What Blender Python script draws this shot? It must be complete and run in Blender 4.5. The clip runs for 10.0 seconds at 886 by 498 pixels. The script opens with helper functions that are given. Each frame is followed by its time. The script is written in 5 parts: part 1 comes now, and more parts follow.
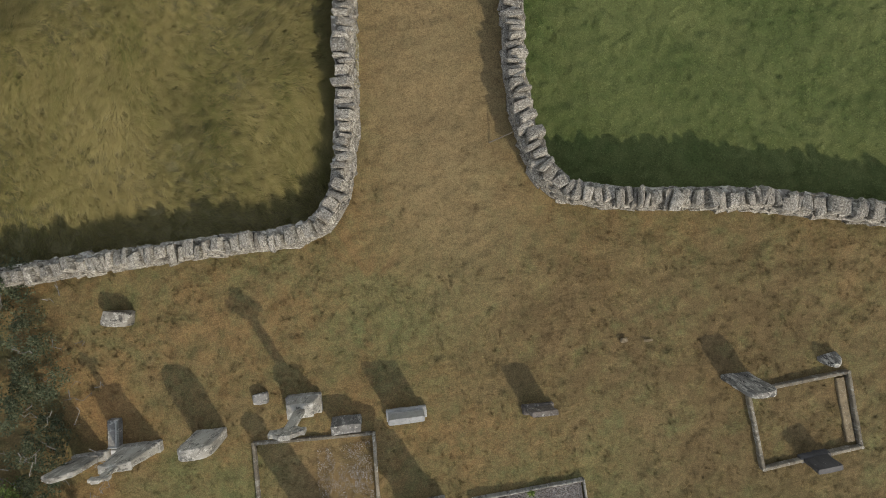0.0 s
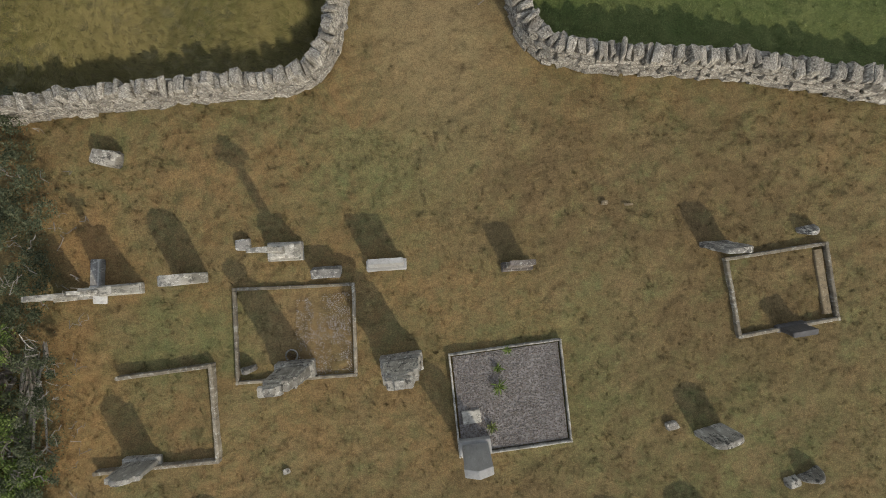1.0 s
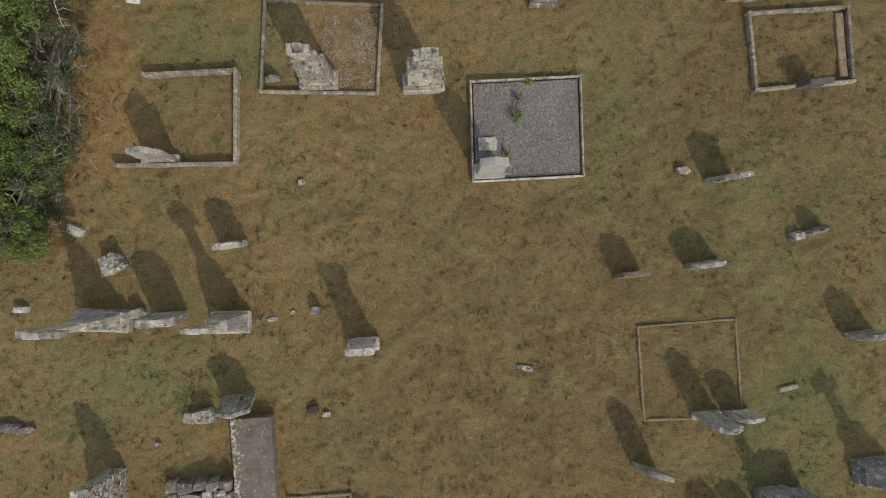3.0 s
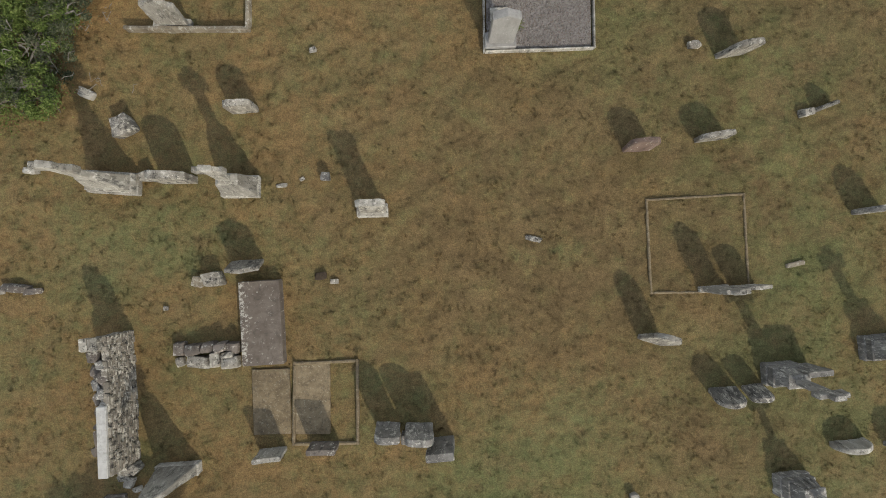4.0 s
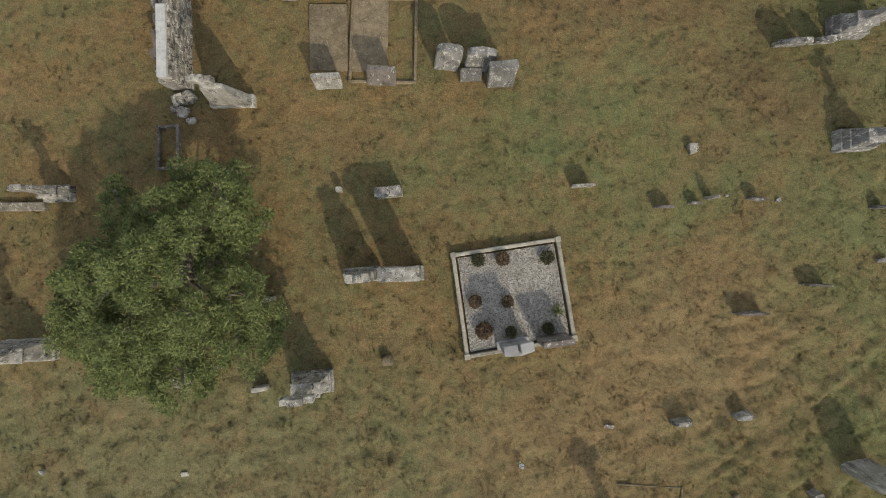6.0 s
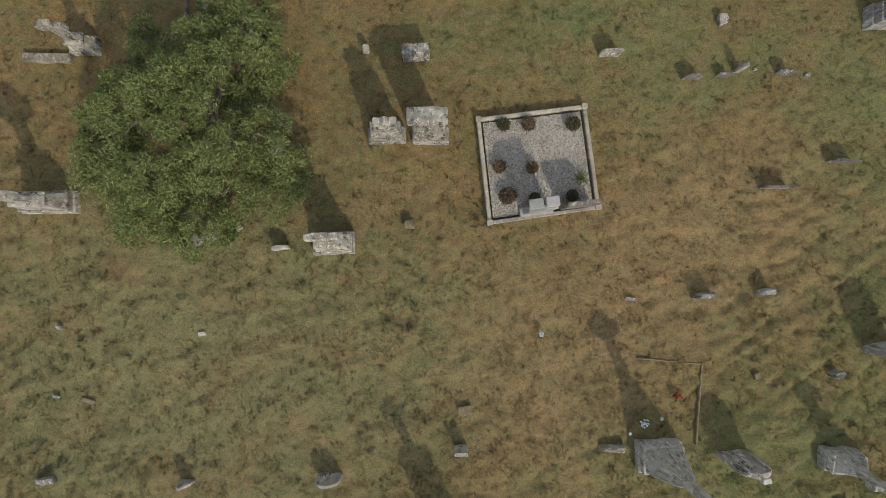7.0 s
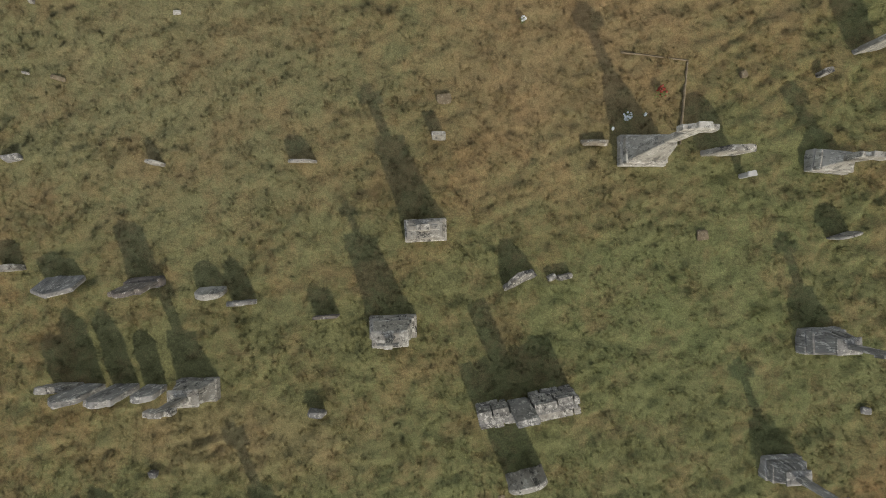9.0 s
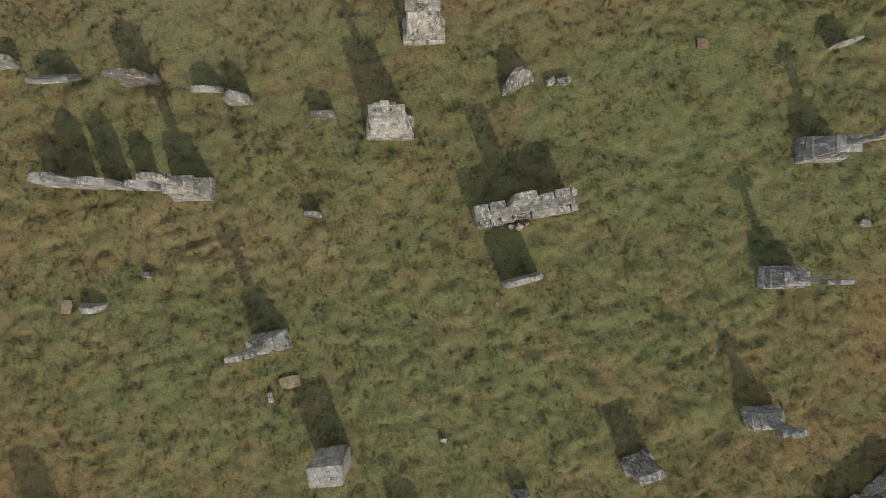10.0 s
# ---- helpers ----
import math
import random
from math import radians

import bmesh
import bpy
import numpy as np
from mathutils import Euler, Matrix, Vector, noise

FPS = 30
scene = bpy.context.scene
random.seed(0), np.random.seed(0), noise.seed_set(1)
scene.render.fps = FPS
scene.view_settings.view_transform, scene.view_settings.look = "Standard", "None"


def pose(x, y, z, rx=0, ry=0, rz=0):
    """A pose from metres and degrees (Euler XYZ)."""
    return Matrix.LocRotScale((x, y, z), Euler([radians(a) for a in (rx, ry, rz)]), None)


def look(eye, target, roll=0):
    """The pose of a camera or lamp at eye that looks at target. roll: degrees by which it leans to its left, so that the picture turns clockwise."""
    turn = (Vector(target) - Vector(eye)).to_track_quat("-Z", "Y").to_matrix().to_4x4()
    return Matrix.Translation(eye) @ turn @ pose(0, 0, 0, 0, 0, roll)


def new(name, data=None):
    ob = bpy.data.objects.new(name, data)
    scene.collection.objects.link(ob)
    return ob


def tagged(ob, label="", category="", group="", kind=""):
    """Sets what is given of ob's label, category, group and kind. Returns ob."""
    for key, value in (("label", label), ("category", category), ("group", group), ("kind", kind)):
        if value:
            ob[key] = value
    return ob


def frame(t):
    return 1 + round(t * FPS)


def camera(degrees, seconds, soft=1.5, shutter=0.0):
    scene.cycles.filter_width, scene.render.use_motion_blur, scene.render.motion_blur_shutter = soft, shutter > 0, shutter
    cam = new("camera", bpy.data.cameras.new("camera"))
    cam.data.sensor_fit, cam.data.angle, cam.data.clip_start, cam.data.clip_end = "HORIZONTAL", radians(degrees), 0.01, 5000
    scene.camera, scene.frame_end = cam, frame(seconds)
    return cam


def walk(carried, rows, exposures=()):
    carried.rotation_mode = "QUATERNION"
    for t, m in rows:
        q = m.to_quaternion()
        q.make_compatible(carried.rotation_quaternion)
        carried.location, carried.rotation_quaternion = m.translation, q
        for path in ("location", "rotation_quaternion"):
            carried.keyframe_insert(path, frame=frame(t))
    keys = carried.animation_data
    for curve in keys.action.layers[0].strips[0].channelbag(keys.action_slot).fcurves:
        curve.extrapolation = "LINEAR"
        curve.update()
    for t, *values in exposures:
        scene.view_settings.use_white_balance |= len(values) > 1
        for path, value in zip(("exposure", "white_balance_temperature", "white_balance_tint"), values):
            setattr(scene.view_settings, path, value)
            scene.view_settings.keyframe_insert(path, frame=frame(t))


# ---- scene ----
cam = camera(78.1, 10.0, soft=0.45)
# seconds, x, y, z, and the three turns in degrees
PATH = [
    (0, 1.378, 0.705, 9.730, -1.465, -0.215, -7.443),
    (0.5, 1.413, -0.763, 9.808, -0.767, -0.152, -6.394),
    (1, 1.393, -2.222, 9.900, 0.162, -0.000, -5.290),
    (1.5, 1.230, -3.471, 9.959, 0.393, 0.024, -4.513),
    (2, 1.017, -4.823, 10.024, 0.193, 0.035, -2.909),
    (2.5, 0.874, -6.093, 10.036, 0.453, 0.017, -1.800),
    (2.7, 0.830, -6.579, 10.031, 0.462, -0.053, -1.294),
    (3.8, 0.630, -9.201, 10.048, 0.593, -0.133, 0.209),
    (4, 0.594, -9.695, 10.029, 0.448, -0.110, 0.219),
    (4.5, 0.520, -10.976, 10.029, -0.180, 0.034, 0.659),
    (5, 0.369, -12.616, 10.002, -0.223, 0.033, 0.944),
    (5.3, 0.221, -13.674, 9.993, -0.111, 0.026, 1.191),
    (5.5, 0.089, -14.376, 9.966, -0.298, 0.056, 1.233),
    (6, -0.357, -15.950, 9.915, -1.186, -0.140, 1.869),
    (6.2, -0.459, -16.492, 9.920, -1.196, -0.033, 2.026),
    (7.3, -0.646, -19.181, 9.893, -0.782, 0.052, 3.960),
    (7.5, -0.631, -19.708, 9.905, -0.441, 0.022, 4.133),
    (8, -0.449, -21.075, 9.866, -0.137, 0.030, 4.399),
    (8.5, -0.147, -22.515, 9.780, 0.400, 0.005, 4.591),
    (9, 0.152, -24.220, 9.703, 0.142, -0.028, 4.917),
    (9.5, 0.468, -25.809, 9.684, -0.177, 0.019, 5.324),
    (9.7, 0.517, -26.534, 9.659, -0.307, 0.057, 5.117),
    (10, 0.527, -27.709, 9.627, 0.259, -0.018, 5.586),
]
walk(cam, [(t, pose(x, y, z, rx, ry, rz)) for t, x, y, z, rx, ry, rz in PATH], [(0, 0.48), (10, 0.48)])

# ---- light: low afternoon sun through thin haze ----
SUN_AZ, SUN_EL = -62.0, 37.5
world = bpy.data.worlds.new("sky")
scene.world = world
world.use_nodes = True
wn = world.node_tree
sky = wn.nodes.new("ShaderNodeTexSky")
sky.sky_type, sky.sun_disc = "NISHITA", False
sky.sun_elevation, sky.sun_rotation = radians(SUN_EL), radians(90 - SUN_AZ)
sky.dust_density = 0.6
haze = wn.nodes.new("ShaderNodeHueSaturation")
haze.inputs["Saturation"].default_value = 0.42
wn.links.new(sky.outputs["Color"], haze.inputs["Color"])
wn.links.new(haze.outputs["Color"], wn.nodes["Background"].inputs["Color"])
wn.nodes["Background"].inputs["Strength"].default_value = 0.182
sun = new("sun", bpy.data.lights.new("sun", "SUN"))
sun.data.energy, sun.data.angle, sun.data.color = 2.0, radians(0.6), (1.0, 0.90, 0.755)
sun_way = Vector((math.cos(radians(SUN_AZ)) * math.cos(radians(SUN_EL)), math.sin(radians(SUN_AZ)) * math.cos(radians(SUN_EL)), math.sin(radians(SUN_EL))))
sun.matrix_world = look(sun_way * 60, (0, 0, 0))


def ground_z(x, y):
    """The lie of the land: a gentle fall to the east, with a low swell."""
    a, b = min(max(x, -14), 14) / 8, (min(max(y, -38), 12) + 14) / 16
    return -0.0378 + -0.1074 * a + -0.0144 * b + -0.0367 * a * a + -0.0077 * a * b + -0.0857 * b * b


# ---- materials ----
def nodes_of(name, rough=0.9, spec=0.2):
    m = bpy.data.materials.new(name)
    m.use_nodes = True
    t = m.node_tree
    b = t.nodes["Principled BSDF"]
    b.inputs["Roughness"].default_value = rough
    b.inputs["Specular IOR Level"].default_value = spec
    return m, t, b


def noise_at(t, scale, detail=4.0, rough=0.6, vec=None, stretch=None):
    n = t.nodes.new("ShaderNodeTexNoise")
    n.inputs["Scale"].default_value, n.inputs["Detail"].default_value, n.inputs["Roughness"].default_value = scale, detail, rough
    if vec is None:
        g = t.nodes.new("ShaderNodeNewGeometry")
        vec = g.outputs["Position"]
    if stretch:
        mp = t.nodes.new("ShaderNodeMapping")
        mp.inputs["Rotation"].default_value = (0, 0, radians(stretch[3])) if len(stretch) > 3 else (0, 0, 0)
        mp.inputs["Scale"].default_value = stretch[:3]
        t.links.new(vec, mp.inputs["Vector"])
        vec = mp.outputs["Vector"]
    t.links.new(vec, n.inputs["Vector"])
    return n.outputs["Fac"]


def ramp(t, fac, *stops):
    r = t.nodes.new("ShaderNodeValToRGB")
    while len(r.color_ramp.elements) < len(stops):
        r.color_ramp.elements.new(0.5)
    for e, (p, c) in zip(r.color_ramp.elements, stops):
        e.position, e.color = p, (*c, 1) if len(c) == 3 else (c[0], c[0], c[0], 1)
    t.links.new(fac, r.inputs["Fac"])
    return r.outputs["Color"]


def mix(t, fac, a, b, kind="MIX"):
    n = t.nodes.new("ShaderNodeMix")
    n.data_type, n.blend_type = "RGBA", kind
    for i, v in ((0, fac), (6, a), (7, b)):
        if isinstance(v, (int, float)):
            n.inputs[i].default_value = v
        elif isinstance(v, tuple):
            n.inputs[i].default_value = (*v, 1)
        else:
            t.links.new(v, n.inputs[i])
    return n.outputs[2]


def bump(t, b, height, strength=0.5, distance=0.02):
    n = t.nodes.new("ShaderNodeBump")
    n.inputs["Strength"].default_value, n.inputs["Distance"].default_value = strength, distance
    t.links.new(height, n.inputs["Height"])
    t.links.new(n.outputs["Normal"], b.inputs["Normal"])


def island_random(t):
    return t.nodes.new("ShaderNodeNewGeometry").outputs["Random Per Island"]


def object_random(t):
    return t.nodes.new("ShaderNodeObjectInfo").outputs["Random"]


def blob(t, x, y, rx, ry, edge=0.5):
    """1 within an uneven patch of the ground round (x, y), falling to 0."""
    g = t.nodes.new("ShaderNodeNewGeometry")
    mp = t.nodes.new("ShaderNodeMapping")
    mp.vector_type = "POINT"
    mp.inputs["Location"].default_value = (-x / rx, -y / ry, 0)
    mp.inputs["Scale"].default_value = (1 / rx, 1 / ry, 0)
    t.links.new(g.outputs["Position"], mp.inputs["Vector"])
    v = t.nodes.new("ShaderNodeVectorMath")
    v.operation = "LENGTH"
    t.links.new(mp.outputs["Vector"], v.inputs[0])
    r = t.nodes.new("ShaderNodeMapRange")
    r.interpolation_type = "SMOOTHSTEP"
    r.inputs[1].default_value, r.inputs[2].default_value, r.inputs[3].default_value, r.inputs[4].default_value = 1 - edge, 1 + edge, 1, 0
    t.links.new(v.outputs["Value"], r.inputs[0])
    return r.outputs[0]


def calc(t, op, a, b):
    n = t.nodes.new("ShaderNodeMath")
    n.operation, n.use_clamp = op, True
    for i, v in ((0, a), (1, b)):
        if isinstance(v, (int, float)):
            n.inputs[i].default_value = v
        else:
            t.links.new(v, n.inputs[i])
    return n.outputs[0]


# greener stretches of the turf: x, y, half-widths, strength
GREEN = ((-0.5, -28.5, 6.5, 3.6, 0.72), (5.6, -24.6, 3.2, 3.4, 0.8), (2.2, -14.2, 3.4, 1.7, 0.3), (-4.6, -22.0, 4.6, 4.0, 0.36),
         (-4.6, -9.6, 1.6, 0.8, 0.35), (7.4, -12.5, 1.5, 2.5, 0.4), (7.3, -17.5, 1.2, 2.6, 0.35), (0.5, -0.6, 1.4, 1.3, 0.1), (-3.4, -3.6, 1.2, 0.8, 0.3), (6.2, -5.5, 3.8, 7.0, 0.22))


def see_through(t, b, c, k):
    """Lets a share of the light through thin blades and leaves."""
    tr = t.nodes.new("ShaderNodeBsdfTranslucent")
    t.links.new(c, tr.inputs["Color"])
    ms = t.nodes.new("ShaderNodeMixShader")
    ms.inputs[0].default_value = k
    t.links.new(b.outputs[0], ms.inputs[1])
    t.links.new(tr.outputs[0], ms.inputs[2])
    t.links.new(ms.outputs[0], t.nodes["Material Output"].inputs["Surface"])


def turf_colour(t, blades):
    """Late-summer turf: tan and brown with green patches; every blade a little different."""
    big = noise_at(t, 0.55, 6, 0.68)
    mid = noise_at(t, 3.4, 6, 0.72)
    fac = calc(t, "ADD", calc(t, "MULTIPLY", big, 0.66), calc(t, "MULTIPLY", mid, 0.56))
    for x, y, rx, ry, k in GREEN:
        fac = calc(t, "ADD", fac, calc(t, "MULTIPLY", blob(t, x, y, rx, ry, 0.7), 0.30 * k))
    if blades:
        fac = calc(t, "ADD", fac, calc(t, "MULTIPLY", calc(t, "SUBTRACT", island_random(t), 0.45), 0.26))
    return ramp(t, fac, (0.42, (0.230, 0.150, 0.067)), (0.54, (0.196, 0.133, 0.058)), (0.64, (0.170, 0.134, 0.058)), (0.78, (0.140, 0.138, 0.058)))


# stretches of russet sorrel, and of straw: x, y, half-widths
RUSSET = ((-5.35, -4.6, 0.7, 1.3), (-5.0, -1.5, 0.6, 0.7))
STRAW = ((1.6, 3.2, 1.3, 3.0), (2.0, -20.5, 2.0, 2.2), (5.0, -18.0, 2.2, 1.6), (-1.2, -3.4, 0.8, 0.7), (-3.1, -27.9, 2.0, 0.6))
BROWNED = ((5.6, -5.0, 1.8, 2.0), (3.2, -1.0, 1.6, 1.4), (2.6, -7.6, 3.6, 2.4), (3.6, -10.2, 2.6, 1.6), (4.6, -1.6, 3.0, 1.2), (7.4, -2.4, 2.4, 3.0), (6.8, -7.0, 2.4, 3.0), (1.2, -10.2, 2.4, 1.6), (5.5, -13.0, 1.6, 1.2))


LUSH = ((3.3, -25.2, 1.7, 1.5), (6.4, -24.6, 2.2, 2.6), (1.8, -30.0, 4.5, 2.6), (7.3, -18.6, 1.4, 2.6), (-6.6, -21.0, 1.6, 1.2), (2.4, -14.4, 2.6, 1.0), (3.4, -5.0, 1.2, 1.2), (-3.4, -3.4, 1.0, 0.7), (0.6, -0.6, 1.2, 1.0), (-4.0, -30.6, 2.0, 1.2), (6.6, -7.0, 2.0, 2.0), (7.6, -9.8, 1.2, 1.6))


def make_turf(name, blades):
    m, t, b = nodes_of(name, 0.95, 0.1)
    c = turf_colour(t, blades)
    for x, y, rx, ry in STRAW:
        c = mix(t, calc(t, "MULTIPLY", blob(t, x, y, rx, ry, 0.8), 0.45), c, (0.258, 0.182, 0.092))
    for x, y, rx, ry in BROWNED:
        c = mix(t, calc(t, "MULTIPLY", calc(t, "MULTIPLY", blob(t, x, y, rx, ry, 0.8), ramp(t, noise_at(t, 1.6, 6, 0.75), (0.37, (0.0,)), (0.58, (1.0,)))), 0.85), c, (0.132, 0.093, 0.044))
    for x, y, rx, ry in LUSH:
        c = mix(t, calc(t, "MULTIPLY", calc(t, "MULTIPLY", blob(t, x, y, rx, ry, 0.8), ramp(t, noise_at(t, 1.3, 6, 0.72), (0.38, (0.0,)), (0.60, (1.0,)))), 0.55), c, (0.118, 0.138, 0.052))
    c = mix(t, calc(t, "MULTIPLY", blob(t, 1.7, 4.5, 1.5, 4.5, 0.6), 0.6), c, (0.215, 0.165, 0.082))
    c = mix(t, calc(t, "MULTIPLY", blob(t, -5.2, -21.3, 4.6, 3.4, 0.8), 0.5), c, (0.190, 0.170, 0.088))
    c = mix(t, calc(t, "MULTIPLY", ramp(t, noise_at(t, 1.15, 7, 0.74), (0.49, (0.0,)), (0.62, (1.0,))), 0.5), c, (0.196, 0.136, 0.065))
    for x, y, rx, ry in RUSSET:
        c = mix(t, calc(t, "MULTIPLY", calc(t, "MULTIPLY", blob(t, x, y, rx, ry, 0.7), noise_at(t, 5, 4)), 0.8), c, (0.30, 0.165, 0.065))
    # tufts: sunlit tips and shaded gaps put into the colour as noise
    tuft = noise_at(t, 15, 5, 0.75)
    clump = noise_at(t, 6.5, 5, 0.7, None, (1.0, 1.5, 1.0, 25))
    rough_ground = calc(t, "ADD", blob(t, 1.5, -28.5, 9.0, 4.5, 0.7), blob(t, 6.5, -21.0, 3.0, 6.0, 0.6))
    tussock = calc(t, "MULTIPLY", rough_ground, calc(t, "MULTIPLY", noise_at(t, 3.6, 4, 0.65, None, (1.0, 1.6, 1.0, 30)), 0.5))
    c = mix(t, 1.0, c, ramp(t, noise_at(t, 42, 3, 0.6), (0.34, (0.77,)), (0.5, (1.0,)), (0.68, (1.26,))), "MULTIPLY")
    c = mix(t, 1.0, c, ramp(t, clump, (0.34, (0.85,)), (0.46, (1.0,)), (0.70, (1.08,))), "MULTIPLY")
    if blades:
        c = mix(t, 1.0, c, ramp(t, tuft, (0.37, (0.71,)), (0.62, (1.20,))), "MULTIPLY")
        c = mix(t, 1.0, c, ramp(t, island_random(t), (0.0, (0.70,)), (0.75, (1.10,)), (1.0, (1.52,))), "MULTIPLY")
        bump(t, b, calc(t, "ADD", tussock, calc(t, "ADD", calc(t, "MULTIPLY", clump, 0.42), calc(t, "MULTIPLY", tuft, 0.22))), 0.75, 0.12)
    else:
        # matted roots and thatch between the blades, darkened in colour for the crevices' shade
        fine = noise_at(t, 40, 5, 0.75)
        c = mix(t, 1.0, c, ramp(t, tuft, (0.38, (0.74,)), (0.62, (0.94,))), "MULTIPLY")
        c = mix(t, 1.0, c, ramp(t, fine, (0.34, (0.8,)), (0.64, (1.15,))), "MULTIPLY")
        bump(t, b, calc(t, "ADD", calc(t, "ADD", tussock, calc(t, "MULTIPLY", clump, 0.4)), calc(t, "ADD", calc(t, "MULTIPLY", tuft, 0.2), calc(t, "MULTIPLY", fine, 0.1))), 0.6, 0.08)
    t.links.new(c, b.inputs["Base Color"])
    if blades:
        see_through(t, b, c, 0.1)
    return m


def make_field(name, dark, light, blades, stretch=None):
    m, t, b = nodes_of(name, 0.95, 0.1)
    fac = calc(t, "ADD", calc(t, "MULTIPLY", noise_at(t, 0.7, 5, 0.65, None, stretch), 0.7), calc(t, "MULTIPLY", noise_at(t, 5, 4, 0.6, None, stretch), 0.35))
    if blades:
        fac = calc(t, "ADD", fac, calc(t, "MULTIPLY", calc(t, "SUBTRACT", island_random(t), 0.5), 0.5))
    c = ramp(t, fac, (0.36, dark), (0.68, light))
    if not blades:
        fine = noise_at(t, 30, 5, 0.7)
        c = mix(t, 1.0, c, ramp(t, fine, (0.3, (0.5,)), (0.7, (1.2,))), "MULTIPLY")
        bump(t, b, fine, 0.8, 0.03)
    t.links.new(c, b.inputs["Base Color"])
    if blades:
        see_through(t, b, c, 0.12)
    return m


def make_stone(name, dark, light, lichen=(0.62, 0.60, 0.55), lichen_from=0.56, stain=0.5, scale=1.0, rough=0.85, crusted=None):
    """Weathered stone: cloudy tone, pale lichen crusts, dark algae stains and a pitted face."""
    m, t, b = nodes_of(name, rough, 0.25)
    o = t.nodes.new("ShaderNodeTexCoord").outputs["Object"]
    rnd = object_random(t)
    sh = t.nodes.new("ShaderNodeVectorMath")
    sh.operation = "ADD"
    t.links.new(o, sh.inputs[0])
    cx = t.nodes.new("ShaderNodeCombineXYZ")
    sc = calc(t, "MULTIPLY", rnd, 1.0)
    big = t.nodes.new("ShaderNodeMath")
    big.operation = "MULTIPLY"
    big.inputs[1].default_value = 37.0
    t.links.new(sc, big.inputs[0])
    for i in range(3):
        t.links.new(big.outputs[0], cx.inputs[i])
    t.links.new(cx.outputs[0], sh.inputs[1])
    drip = t.nodes.new("ShaderNodeMapping")
    drip.inputs["Scale"].default_value = (1.0, 1.0, 0.32)
    t.links.new(sh.outputs[0], drip.inputs["Vector"])
    v = drip.outputs["Vector"]
    c = ramp(t, noise_at(t, 4.2 * scale, 8, 0.7, v), (0.36, dark), (0.62, light))
    spots = noise_at(t, 13 * scale, 7, 0.75, v)
    if crusted is not None:
        # thicker crusts along the west edge
        sx = t.nodes.new("ShaderNodeSeparateXYZ")
        t.links.new(o, sx.inputs[0])
        mr = t.nodes.new("ShaderNodeMapRange")
        mr.inputs[1].default_value, mr.inputs[2].default_value, mr.inputs[3].default_value, mr.inputs[4].default_value = crusted - 0.06, crusted + 0.12, 0.11, 0.0
        t.links.new(sx.outputs[0], mr.inputs[0])
        spots = calc(t, "ADD", spots, mr.outputs[0])
    c = mix(t, ramp(t, spots, (lichen_from - 0.04, (0.0,)), (lichen_from + 0.015, (0.9,))), c, lichen)
    dk = noise_at(t, 8.3 * scale, 8, 0.8, v)
    c = mix(t, calc(t, "MULTIPLY", ramp(t, dk, (0.52, (0.0,)), (0.60, (1.0,))), stain), c, (0.045, 0.042, 0.036))
    tone = t.nodes.new("ShaderNodeMapRange")
    tone.inputs[3].default_value, tone.inputs[4].default_value = 0.66, 1.0
    t.links.new(rnd, tone.inputs[0])
    c = mix(t, 1.0, c, tone.outputs[0], "MULTIPLY")
    t.links.new(c, b.inputs["Base Color"])
    bump(t, b, noise_at(t, 20 * scale, 6, 0.7, v), 0.6, 0.014)
    return m


def make_plain(name, colour, rough=0.6, spec=0.4, vary=0.25, scale=20.0, metal=0.0):
    m, t, b = nodes_of(name, rough, spec)
    b.inputs["Metallic"].default_value = metal
    f = noise_at(t, scale, 5, 0.65)
    c = mix(t, 1.0, colour, ramp(t, f, (0.25, (1 - vary,)), (0.75, (1 + vary,))), "MULTIPLY")
    t.links.new(c, b.inputs["Base Color"])
    bump(t, b, f, 0.3, 0.005)
    return m


def make_leaf(name, dark, mid, light):
    m, t, b = nodes_of(name, 0.75, 0.12)
    f = calc(t, "ADD", calc(t, "MULTIPLY", island_random(t), 0.55), calc(t, "MULTIPLY", noise_at(t, 1.7, 3), 0.5))
    c = ramp(t, f, (0.25, dark), (0.55, mid), (0.85, light))
    t.links.new(c, b.inputs["Base Color"])
    see_through(t, b, c, 0.28)
    return m


def make_gravel(name, *tones):
    m, t, b = nodes_of(name, 0.85, 0.3)
    n = len(tones)
    t.links.new(ramp(t, island_random(t), *((i / max(1, n - 1), c) for i, c in enumerate(tones))), b.inputs["Base Color"])
    return m


TURF, TURF_BLADE = make_turf("turf", False), make_turf("turf_blade", True)
MEADOW = make_field("meadow_soil", (0.125, 0.118, 0.050), (0.215, 0.180, 0.085), False, (1, 0.35, 1, -25))
MEADOW_BLADE = make_field("meadow_blade", (0.110, 0.122, 0.036), (0.295, 0.248, 0.105), True, (1, 0.35, 1, -25))
PASTURE = make_field("pasture_soil", (0.062, 0.088, 0.025), (0.130, 0.145, 0.050), False)
PASTURE_BLADE = make_field("pasture_blade", (0.080, 0.125, 0.038), (0.188, 0.210, 0.082), True)
LIMESTONE = make_stone("limestone", (0.167, 0.150, 0.120), (0.348, 0.322, 0.265), (0.505, 0.475, 0.395), 0.575, 0.95)
GRANITE = make_stone("grey_granite", (0.253, 0.243, 0.221), (0.333, 0.322, 0.293), (0.384, 0.370, 0.338), 0.62, 0.15, 1.5, 0.6)
SLATE = make_stone("dark_slate", (0.051, 0.047, 0.043), (0.096, 0.090, 0.083), (0.343, 0.320, 0.273), 0.66, 0.3, 1.0, 0.6)
PALE = make_stone("pale_limestone", (0.227, 0.206, 0.164), (0.409, 0.385, 0.322), (0.535, 0.505, 0.428), 0.58, 0.7)
